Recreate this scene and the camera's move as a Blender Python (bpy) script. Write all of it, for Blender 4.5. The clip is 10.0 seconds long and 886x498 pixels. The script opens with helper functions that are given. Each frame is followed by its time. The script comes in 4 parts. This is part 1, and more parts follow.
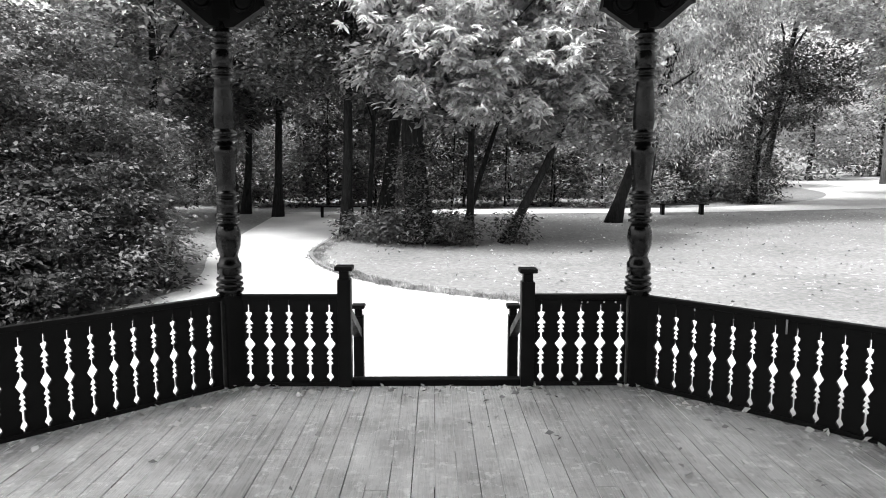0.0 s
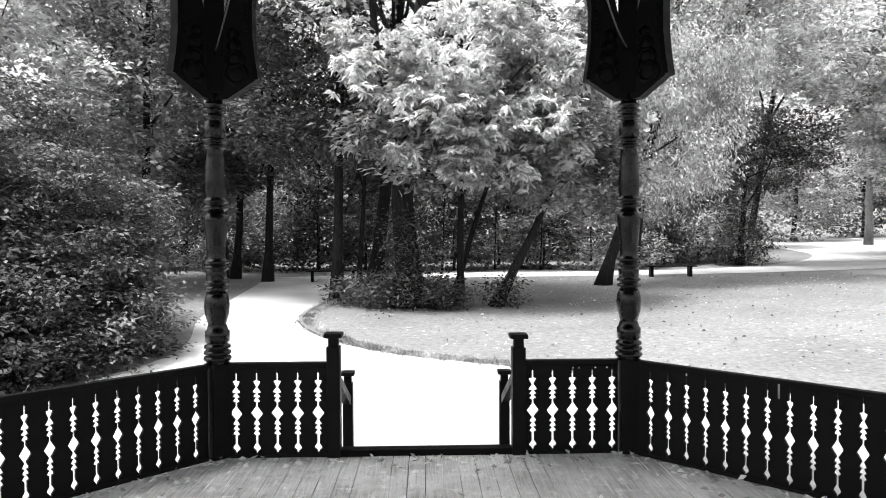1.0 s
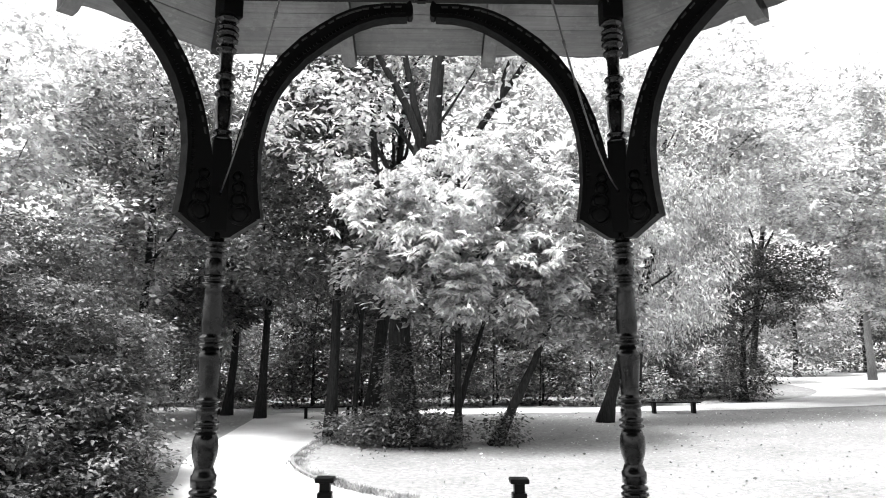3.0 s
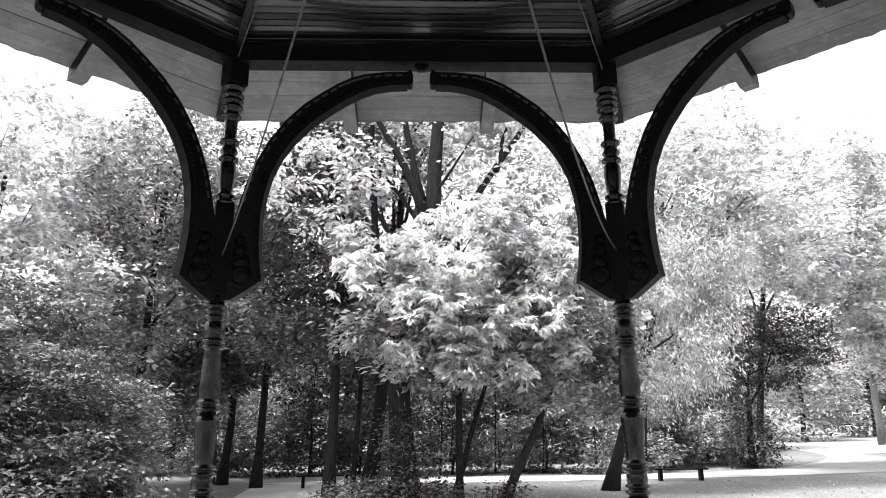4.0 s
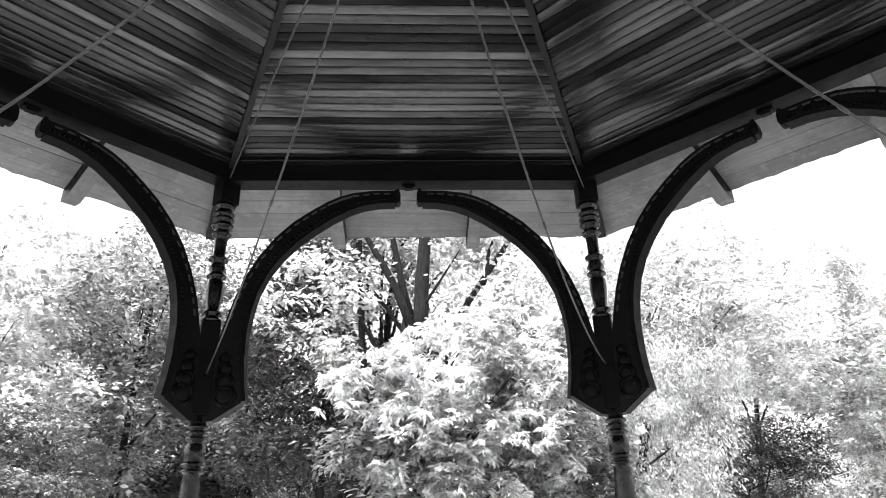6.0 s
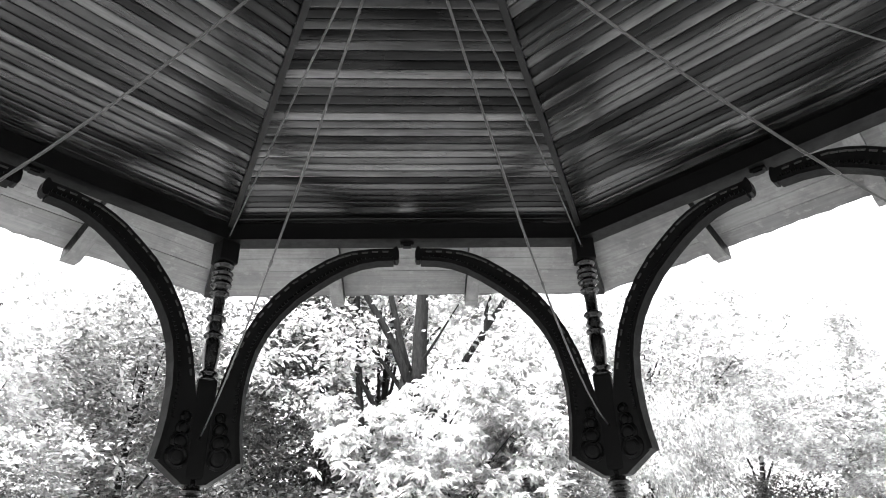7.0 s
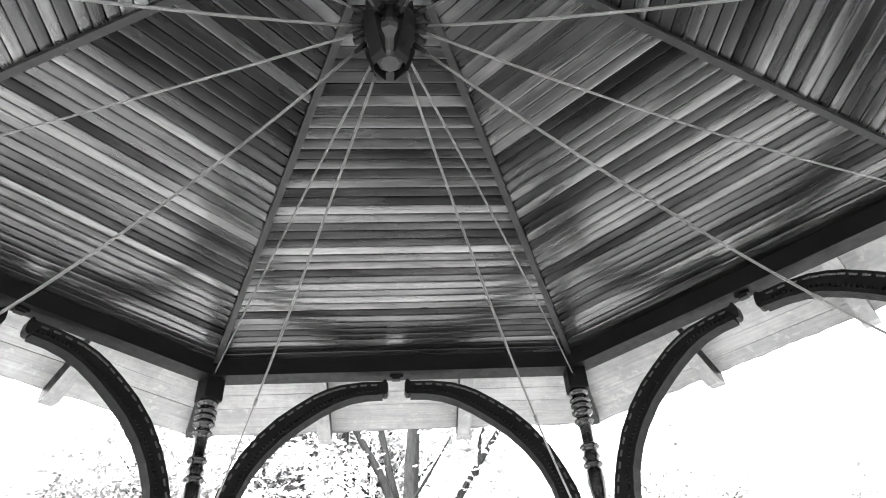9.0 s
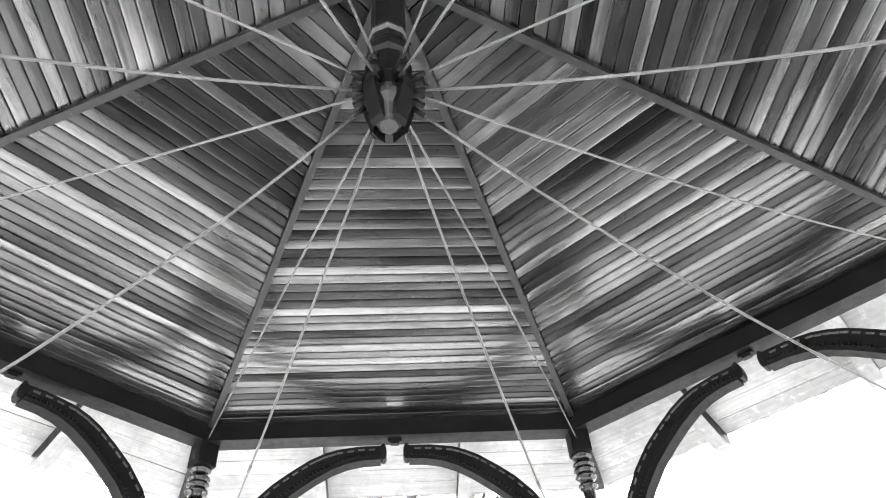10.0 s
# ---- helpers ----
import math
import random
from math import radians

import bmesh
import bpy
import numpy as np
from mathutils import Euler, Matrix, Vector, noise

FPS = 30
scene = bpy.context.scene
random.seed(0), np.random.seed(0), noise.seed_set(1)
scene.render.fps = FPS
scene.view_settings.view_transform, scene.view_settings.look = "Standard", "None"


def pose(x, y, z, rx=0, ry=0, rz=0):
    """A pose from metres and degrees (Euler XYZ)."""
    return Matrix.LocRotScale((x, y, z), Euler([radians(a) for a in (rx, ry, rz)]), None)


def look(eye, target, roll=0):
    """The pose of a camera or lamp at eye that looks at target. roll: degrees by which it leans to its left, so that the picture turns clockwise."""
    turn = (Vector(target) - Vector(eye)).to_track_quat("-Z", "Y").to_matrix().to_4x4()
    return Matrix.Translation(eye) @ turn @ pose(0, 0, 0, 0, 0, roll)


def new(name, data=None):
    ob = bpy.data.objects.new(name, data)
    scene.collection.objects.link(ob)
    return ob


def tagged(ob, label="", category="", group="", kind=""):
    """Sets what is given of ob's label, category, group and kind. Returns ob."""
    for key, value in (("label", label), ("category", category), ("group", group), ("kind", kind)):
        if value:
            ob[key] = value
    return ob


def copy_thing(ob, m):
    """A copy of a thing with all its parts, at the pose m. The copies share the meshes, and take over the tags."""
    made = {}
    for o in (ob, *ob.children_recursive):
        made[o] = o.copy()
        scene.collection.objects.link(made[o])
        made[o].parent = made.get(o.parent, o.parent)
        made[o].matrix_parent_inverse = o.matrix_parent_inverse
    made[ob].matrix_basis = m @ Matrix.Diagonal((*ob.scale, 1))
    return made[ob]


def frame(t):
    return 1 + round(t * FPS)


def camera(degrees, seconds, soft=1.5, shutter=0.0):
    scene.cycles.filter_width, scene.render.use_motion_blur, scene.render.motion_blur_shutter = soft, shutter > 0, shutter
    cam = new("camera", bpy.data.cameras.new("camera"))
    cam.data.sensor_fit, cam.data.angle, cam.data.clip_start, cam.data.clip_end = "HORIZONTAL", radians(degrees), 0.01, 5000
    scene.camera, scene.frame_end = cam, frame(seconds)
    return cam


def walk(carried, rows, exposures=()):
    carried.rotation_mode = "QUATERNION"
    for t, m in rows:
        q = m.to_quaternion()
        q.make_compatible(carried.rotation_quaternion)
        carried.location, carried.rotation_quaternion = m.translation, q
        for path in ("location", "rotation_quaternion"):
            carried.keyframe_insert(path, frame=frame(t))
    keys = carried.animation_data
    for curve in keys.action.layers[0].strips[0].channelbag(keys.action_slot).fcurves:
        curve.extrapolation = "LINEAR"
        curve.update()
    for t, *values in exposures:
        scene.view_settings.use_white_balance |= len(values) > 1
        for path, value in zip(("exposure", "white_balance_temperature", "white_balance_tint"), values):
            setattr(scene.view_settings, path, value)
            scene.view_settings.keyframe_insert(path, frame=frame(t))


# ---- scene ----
cam = camera(66.57, 10.0, soft=1.0)
# seconds, x, y, z, yaw, pitch, lean to the right
ROWS = [
    (0, 0.007, -1.365, 1.700, -0.64, -6.60, -0.03),
    (0.5, 0.008, -1.373, 1.713, -1.19, -3.74, -0.02),
    (1, 0.013, -1.378, 1.723, -1.46, -1.25, 0.31),
    (1.5, 0.012, -1.379, 1.734, -1.59, 1.52, 0.11),
    (2, 0.011, -1.374, 1.742, -1.52, 4.14, 0.20),
    (2.5, 0.017, -1.371, 1.754, -1.97, 6.69, 0.23),
    (3, 0.015, -1.375, 1.755, -1.72, 10.01, 0.24),
    (4.5, 0.011, -1.384, 1.732, -1.97, 17.72, 0.75),
    (5, 0.014, -1.387, 1.730, -2.42, 20.16, 1.01),
    (5.5, 0.012, -1.392, 1.739, -2.86, 22.57, 1.38),
    (7, 0.004, -1.422, 1.773, -3.46, 29.52, 2.03),
    (7.5, 0.004, -1.427, 1.777, -3.89, 31.97, 2.50),
    (8, 0.006, -1.429, 1.781, -4.61, 34.82, 2.77),
    (8.5, 0.009, -1.438, 1.786, -4.74, 37.83, 3.53),
    (9, 0.011, -1.434, 1.794, -5.26, 40.28, 4.23),
    (9.5, 0.010, -1.428, 1.802, -5.50, 42.82, 4.44),
    (10, 0.011, -1.424, 1.809, -5.96, 45.30, 4.99),
]
EXPOSURES = [(0.0, 0.6), (1.0, 0.7), (2.5, 1.02), (4.5, 1.15), (5.5, 1.4), (7.5, 2.25), (9.0, 3.35), (10.0, 3.9)]
walk(cam, [(t, pose(x, y, z, 90 + p, 0, w) @ pose(0, 0, 0, 0, 0, -r)) for t, x, y, z, w, p, r in ROWS], EXPOSURES)

# ---- daylight: bright overcast, soft light from behind on the left ----
SUN_AZ, SUN_EL = radians(-120), radians(71)          # azimuth clockwise from +y
world = bpy.data.worlds.new("overcast_sky")
scene.world = world
world.use_nodes = True
wn, wl = world.node_tree.nodes, world.node_tree.links
wn.clear()
sky = wn.new("ShaderNodeTexSky")
sky.sky_type, sky.sun_disc = "NISHITA", False
sky.sun_elevation, sky.sun_rotation = SUN_EL, SUN_AZ
sky.air_density, sky.dust_density = 1.5, 6.0
grey = wn.new("ShaderNodeRGBToBW")
back = wn.new("ShaderNodeBackground")
back.inputs["Strength"].default_value = 0.27
wout = wn.new("ShaderNodeOutputWorld")
wl.new(sky.outputs[0], grey.inputs[0])
wl.new(grey.outputs[0], back.inputs[0])
wl.new(back.outputs[0], wout.inputs[0])
sun = new("sun", bpy.data.lights.new("sun", "SUN"))
sun.data.energy, sun.data.angle, sun.data.color = 3.4, radians(14), (1.0, 1.0, 1.0)
sun_from = Vector((math.sin(SUN_AZ) * math.cos(SUN_EL), math.cos(SUN_AZ) * math.cos(SUN_EL), math.sin(SUN_EL)))
sun.matrix_world = look(sun_from * 60, (0, 0, 0))


# ---- materials (everything in greys) ----
def nodes_of(name):
    m = bpy.data.materials.new(name)
    m.use_nodes = True
    t = m.node_tree
    return m, t, t.nodes["Principled BSDF"]


def noise_node(t, scale, detail=6, vec=None, rough=0.6):
    n = t.nodes.new("ShaderNodeTexNoise")
    n.inputs["Scale"].default_value, n.inputs["Detail"].default_value, n.inputs["Roughness"].default_value = scale, detail, rough
    if vec:
        t.links.new(vec, n.inputs["Vector"])
    return n.outputs["Fac"]


def ramp(t, fac, stops):
    r = t.nodes.new("ShaderNodeValToRGB")
    e = r.color_ramp.elements
    while len(e) < len(stops):
        e.new(0.5)
    for el, (p, v) in zip(e, stops):
        el.position, el.color = p, (v, v, v, 1)
    t.links.new(fac, r.inputs[0])
    return r.outputs[0]


def mix(t, kind, fac, a, b):
    n = t.nodes.new("ShaderNodeMix")
    n.data_type, n.blend_type = "RGBA", kind
    for i, v in ((0, fac), (6, a), (7, b)):
        if not isinstance(v, (int, float)):
            t.links.new(v, n.inputs[i])
        elif i:
            n.inputs[i].default_value = (v, v, v, 1)
        else:
            n.inputs[0].default_value = v
    return n.outputs[2]


def bump(t, bsdf, height, strength, dist=0.01):
    b = t.nodes.new("ShaderNodeBump")
    b.inputs["Strength"].default_value, b.inputs["Distance"].default_value = strength, dist
    t.links.new(height, b.inputs["Height"])
    t.links.new(b.outputs[0], bsdf.inputs["Normal"])


def stretched(t, sx, sy, sz, shift=False):
    c = t.nodes.new("ShaderNodeTexCoord")
    m = t.nodes.new("ShaderNodeMapping")
    m.inputs["Scale"].default_value = (sx, sy, sz)
    t.links.new(c.outputs["Object"], m.inputs[0])
    if shift:
        o = t.nodes.new("ShaderNodeObjectInfo")
        mul = t.nodes.new("ShaderNodeMath")
        mul.operation = "MULTIPLY"
        mul.inputs[1].default_value = 91.0
        t.links.new(o.outputs["Random"], mul.inputs[0])
        t.links.new(mul.outputs[0], m.inputs["Location"])
    return m.outputs[0]


def painted(name, base, worn, rough, wear=0.62, gloss=0.2):
    m, t, b = nodes_of(name)
    v = stretched(t, 1, 1, 1)
    big = ramp(t, noise_node(t, 3.5, 5, v), ((0.35, base * 0.75), (0.7, base * 1.3)))
    chips = ramp(t, noise_node(t, 38, 8, v, 0.7), ((wear, 0.0), (wear + 0.07, 1.0)))
    t.links.new(mix(t, "MIX", chips, big, worn), b.inputs["Base Color"])
    t.links.new(ramp(t, noise_node(t, 14, 4, v), ((0.3, rough - 0.1), (0.8, rough + 0.2))), b.inputs["Roughness"])
    b.inputs["Specular IOR Level"].default_value = gloss
    bump(t, b, noise_node(t, 60, 6, v), 0.25, 0.004)
    return m


def planks(name, lo, hi, dirt, rough, axis, grain=0.35, spots=True, gloss=0.5, relief=0.5):
    """Weathered boards: grain along the axis, a tone for each board, worn and dirty patches."""
    m, t, b = nodes_of(name)
    s = [26, 26, 26]
    s[axis] = 1.1
    g = noise_node(t, 1.6, 9, stretched(t, *s, shift=True), 0.62)
    oi = t.nodes.new("ShaderNodeObjectInfo")
    geo = t.nodes.new("ShaderNodeNewGeometry")
    add = t.nodes.new("ShaderNodeMath")
    add.operation = "ADD"
    t.links.new(oi.outputs["Random"], add.inputs[0])
    t.links.new(geo.outputs["Random Per Island"], add.inputs[1])
    fr = t.nodes.new("ShaderNodeMath")
    fr.operation = "FRACT"
    t.links.new(add.outputs[0], fr.inputs[0])
    tone = ramp(t, fr.outputs[0], ((0.0, lo), (1.0, hi)))
    col = mix(t, "MULTIPLY", 1.0, tone, ramp(t, g, ((0.3, 1 - grain), (0.62, 1.0))))
    if spots:
        pos = geo.outputs["Position"]
        col = mix(t, "MIX", ramp(t, noise_node(t, 1.3, 8, pos, 0.7), ((0.44, 0.0), (0.6, 0.8))), col, dirt)
        col = mix(t, "MIX", ramp(t, noise_node(t, 9.0, 6, pos, 0.7), ((0.55, 0.0), (0.63, 0.55))), col, hi * 1.15)
        col = mix(t, "MIX", ramp(t, noise_node(t, 5.0, 8, pos, 0.75), ((0.52, 0.0), (0.66, 0.6))), col, dirt)
    t.links.new(col, b.inputs["Base Color"])
    t.links.new(ramp(t, g, ((0.3, rough + 0.15), (0.7, rough - 0.1))), b.inputs["Roughness"])
    b.inputs["Specular IOR Level"].default_value = gloss
    bump(t, b, g, relief, 0.004)
    return m


def stained_boards(name):
    """Dark varnished boards, each with its own tone, streaked and patchy along its length."""
    m, t, b = nodes_of(name)
    oi = t.nodes.new("ShaderNodeObjectInfo")
    v = stretched(t, 0.7, 4.0, 4.0, True)
    patch = noise_node(t, 1.3, 5, v, 0.62)
    add = t.nodes.new("ShaderNodeMath")
    add.operation = "MULTIPLY_ADD"
    add.inputs[1].default_value, add.inputs[2].default_value = 0.4, -0.2
    t.links.new(oi.outputs["Random"], add.inputs[0])
    sm = t.nodes.new("ShaderNodeMath")
    t.links.new(add.outputs[0], sm.inputs[0])
    t.links.new(patch, sm.inputs[1])
    tone = ramp(t, sm.outputs[0], ((0.3, 0.003), (0.48, 0.008), (0.63, 0.018), (0.8, 0.065)))
    g = noise_node(t, 1.6, 8, stretched(t, 1.5, 34, 34, True), 0.6)
    geo = t.nodes.new("ShaderNodeNewGeometry")
    stain = ramp(t, noise_node(t, 1.1, 5, geo.outputs["Position"], 0.6), ((0.36, 0.45), (0.6, 1.0)))
    tone = mix(t, "MULTIPLY", 1.0, tone, stain)
    t.links.new(mix(t, "MULTIPLY", 1.0, tone, ramp(t, g, ((0.3, 0.6), (0.62, 1.0)))), b.inputs["Base Color"])
    t.links.new(ramp(t, sm.outputs[0], ((0.3, 0.26), (0.7, 0.17))), b.inputs["Roughness"])
    gl = t.nodes.new("ShaderNodeMath")
    gl.operation = "MULTIPLY_ADD"
    gl.inputs[1].default_value = 0.34
    t.links.new(oi.outputs["Random"], gl.inputs[0])
    t.links.new(noise_node(t, 1.0, 4, stretched(t, 0.6, 3.0, 3.0, True), 0.6), gl.inputs[2])
    t.links.new(ramp(t, gl.outputs[0], ((0.46, 0.03), (0.62, 0.12), (0.86, 0.36))), b.inputs["Specular IOR Level"])
    bump(t, b, g, 0.15, 0.002)
    return m


def ground_mat(name, lo, hi, scale, rough=0.9, spots=None):
    m, t, b = nodes_of(name)
    geo = t.nodes.new("ShaderNodeNewGeometry")
    pos = geo.outputs["Position"]
    a = ramp(t, noise_node(t, scale, 8, pos, 0.7), ((0.3, lo), (0.7, hi)))
    col = mix(t, "MULTIPLY", 0.7, a, ramp(t, noise_node(t, 0.35, 5, pos), ((0.3, 0.65), (0.7, 1.1))))
    if spots:
        col = mix(t, "MIX", ramp(t, noise_node(t, scale * 0.45, 5, pos, 0.75), ((0.62, 0.0), (0.66, 1.0))), col, spots)
    t.links.new(col, b.inputs["Base Color"])
    b.inputs["Roughness"].default_value = rough
    b.inputs["Specular IOR Level"].default_value = 0.15
    bump(t, b, noise_node(t, scale * 2, 6, pos), 0.5, 0.03)
    return m


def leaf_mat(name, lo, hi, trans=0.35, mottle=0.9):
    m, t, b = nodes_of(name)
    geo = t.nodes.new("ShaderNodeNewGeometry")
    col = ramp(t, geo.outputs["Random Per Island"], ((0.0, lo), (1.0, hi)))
    # clump-sized noise in the colour, imitating shaded gaps between boughs
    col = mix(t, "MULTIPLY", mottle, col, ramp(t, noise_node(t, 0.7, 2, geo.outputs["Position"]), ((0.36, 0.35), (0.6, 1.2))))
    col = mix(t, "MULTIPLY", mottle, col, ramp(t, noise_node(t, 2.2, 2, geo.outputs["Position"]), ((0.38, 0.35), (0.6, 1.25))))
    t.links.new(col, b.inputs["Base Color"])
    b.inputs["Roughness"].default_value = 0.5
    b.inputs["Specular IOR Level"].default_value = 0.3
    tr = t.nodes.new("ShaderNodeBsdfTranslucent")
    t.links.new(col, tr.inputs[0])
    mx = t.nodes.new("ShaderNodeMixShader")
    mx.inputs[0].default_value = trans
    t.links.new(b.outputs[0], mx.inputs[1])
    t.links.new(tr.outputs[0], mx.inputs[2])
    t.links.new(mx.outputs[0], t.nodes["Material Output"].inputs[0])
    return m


def bark_mat(name, lo, hi):
    m, t, b = nodes_of(name)
    n = noise_node(t, 3.0, 9, stretched(t, 6, 6, 1.2), 0.7)
    t.links.new(ramp(t, n, ((0.3, lo), (0.7, hi))), b.inputs["Base Color"])
    b.inputs["Roughness"].default_value = 0.95
    b.inputs["Specular IOR Level"].default_value = 0.1
    bump(t, b, n, 0.9, 0.05)
    return m


BLACK = painted("dark_paint", 0.0026, 0.012, 0.5, 0.68, 0.07)
# tone of the eave as seen through the pierced slots, put on blocks
SLOT = painted("slot_eave_tone", 0.035, 0.07, 0.6, 0.55)
BLACK_WORN = painted("dark_paint_worn", 0.003, 0.02, 0.45, 0.66, 0.08)
RIM = painted("moulded_rim", 0.0032, 0.02, 0.55, 0.64, 0.05)
RAIL_PAINT = painted("weathered_rail_paint", 0.006, 0.018, 0.55, 0.66, 0.12)
GLOSS = painted("gloss_dark_paint", 0.0045, 0.02, 0.2, 0.68, 0.35)
DROP = painted("worn_drop", 0.02, 0.05, 0.6, 0.55)
PALE_WORN = painted("pale_worn_paint", 0.12, 0.3, 0.6, 0.55)
STEEL = painted("steel_rod", 0.05, 0.14, 0.4, 0.6)
FLOOR = planks("floor_boards", 0.86, 0.97, 0.36, 0.26, 1, 0.5, gloss=1.0, relief=0.22)
LINING = stained_boards("roof_boards")
SOFFIT = planks("soffit_boards", 0.085, 0.13, 0.06, 0.7, 0, 0.2)
GRASS = ground_mat("lawn", 0.12, 0.27, 9, spots=0.36)
GRAVEL = ground_mat("gravel_path", 0.42, 0.54, 30)
STAIN = painted("stained_hip", 0.006, 0.035, 0.4, 0.6, 0.12)
KERB = ground_mat("kerb_stone", 0.12, 0.25, 20)
ROOFING = ground_mat("roof_covering", 0.1, 0.16, 12)
LITTER = leaf_mat("dry_leaf", 0.75, 0.95, 0.1)
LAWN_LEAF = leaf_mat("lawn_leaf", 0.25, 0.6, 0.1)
BARK = bark_mat("dark_bark", 0.008, 0.035)
BARK_PALE = bark_mat("grey_bark", 0.06, 0.16)
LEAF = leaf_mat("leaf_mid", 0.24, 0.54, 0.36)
# dark leaf copy; in the understorey its tone stands in for shade
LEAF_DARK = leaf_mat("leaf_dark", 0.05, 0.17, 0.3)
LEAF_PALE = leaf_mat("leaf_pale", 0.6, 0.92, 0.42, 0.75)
# brighter copy of the pale leaf, with sunlight put into its colour
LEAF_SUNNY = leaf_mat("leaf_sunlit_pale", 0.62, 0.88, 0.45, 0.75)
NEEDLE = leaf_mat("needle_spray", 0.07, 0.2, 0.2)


# ---- mesh helpers ----
def mesh_of(name, verts, faces, mat, smooth=False):
    me = bpy.data.meshes.new(name)
    me.from_pydata([tuple(v) for v in verts], [], faces)
    if mat:
        me.materials.append(mat)
    if smooth:
        me.polygons.foreach_set("use_smooth", [True] * len(me.polygons))
    me.update()
    return me


def child(name, me, parent, m=None, label=""):
    ob = new(name, me)
    ob.parent = parent
    if m is not None:
        ob.matrix_basis = m
    if label:
        ob["label"] = label
    return ob


def part(name, bm, mat, parent, label="", m=None, smooth=False):
    me = bpy.data.meshes.new(name)
    bmesh.ops.recalc_face_normals(bm, faces=bm.faces[:])
    bm.to_mesh(me)
    bm.free()
    me.materials.append(mat)
    if smooth:
        me.polygons.foreach_set("use_smooth", [True] * len(me.polygons))
    return child(name, me, parent, m, label)


def thing(name, label, category, m=None, group="", kind=""):
    ob = new(name)
    if m is not None:
        ob.matrix_basis = m
    return tagged(ob, label, category, group, kind)


def box(bm, x0, x1, y0, y1, z0, z1, bevel=0.0):
    b2 = bmesh.new() if bevel else bm
    vs = [b2.verts.new((x, y, z)) for x in (x0, x1) for y in (y0, y1) for z in (z0, z1)]
    for f in ((0, 1, 3, 2), (4, 6, 7, 5), (0, 4, 5, 1), (2, 3, 7, 6), (0, 2, 6, 4), (1, 5, 7, 3)):
        b2.faces.new([vs[i] for i in f])
    if bevel:
        bmesh.ops.recalc_face_normals(b2, faces=b2.faces[:])
        bmesh.ops.bevel(b2, geom=b2.edges[:], offset=bevel, segments=2, affect="EDGES", profile=0.6)
        me = bpy.data.meshes.new("tmp")
        b2.to_mesh(me)
        b2.free()
        bm.from_mesh(me)
        bpy.data.meshes.remove(me)
    return bm


def boxed(*a):
    return box(bmesh.new(), *a)


def plate(outline, y0, y1):
    """A board of the given outline in x and z, from y0 to y1."""
    bm = bmesh.new()
    a = [bm.verts.new((x, y0, z)) for x, z in outline]
    b = [bm.verts.new((x, y1, z)) for x, z in outline]
    bm.faces.new(a)
    bm.faces.new(b[::-1])
    n = len(a)
    for i in range(n):
        bm.faces.new((a[i], b[i], b[(i + 1) % n], a[(i + 1) % n]))
    bm.normal_update()
    bmesh.ops.triangulate(bm, faces=[f for f in bm.faces if len(f.verts) > 4])
    return bm


def lathe(profile, n=20, square=()):
    """Turned work: rows of (z, radius)."""
    bm = bmesh.new()
    rings = []
    for z, r in profile:
        rings.append([bm.verts.new((r * math.cos(2 * math.pi * i / n), r * math.sin(2 * math.pi * i / n), z)) for i in range(n)])
    for p, q in zip(rings, rings[1:]):
        for i in range(n):
            bm.faces.new((p[i], p[(i + 1) % n], q[(i + 1) % n], q[i]))
    bm.faces.new(rings[0][::-1])
    bm.faces.new(rings[-1])
    return bm


def tube(points, radii, n=8):
    """Verts and faces of a tapered tube along points."""
    verts, faces = [], []
    pts = [Vector(p) for p in points]
    for k, p in enumerate(pts):
        d = (pts[min(k + 1, len(pts) - 1)] - pts[max(k - 1, 0)]).normalized()
        u = d.cross(Vector((0.31, 0.95, 0.05))).normalized()
        w = d.cross(u)
        for i in range(n):
            a = 2 * math.pi * i / n
            verts.append(p + (u * math.cos(a) + w * math.sin(a)) * radii[k])
    for k in range(len(pts) - 1):
        for i in range(n):
            faces.append((k * n + i, k * n + (i + 1) % n, (k + 1) * n + (i + 1) % n, (k + 1) * n + i))
    faces.append(tuple(range(n))[::-1])
    faces.append(tuple(range((len(pts) - 1) * n, len(pts) * n)))
    return verts, faces


# ---- the bandstand: a regular octagon round the origin, floor at z = 0 ----
A = 3.867                                  # centre to a side
T8 = math.tan(radians(22.5))
HALF = A * T8                              # half a side
RC = A / math.cos(radians(22.5))           # centre to a column
GROUND = -0.52
SLOPE = 0.30
LIN_Y, LIN_Z = A - 0.08, 5.055              # foot of the roof lining
CEIL_Z, CEIL_SLOPE = 4.99, 0.075           # foot and pitch of the lined ceiling
OVER = 0.90                                # overhang of the eaves


def side(k, y=A, z=0.0):
    """The frame of side k: x along it, y outward, at its middle."""
    return pose(0, 0, 0, 0, 0, -45 * k) @ pose(0, y, z)


def corner(k):
    return pose(0, 0, 0, 0, 0, -22.5 - 45 * k) @ pose(0, RC, 0)


# columns
def ring(z, r, h=0.02, out=0.017):
    return [(z - h, r), (z - h * 0.6, r + out), (z, r + out * 1.25), (z + h * 0.6, r + out), (z + h, r)]


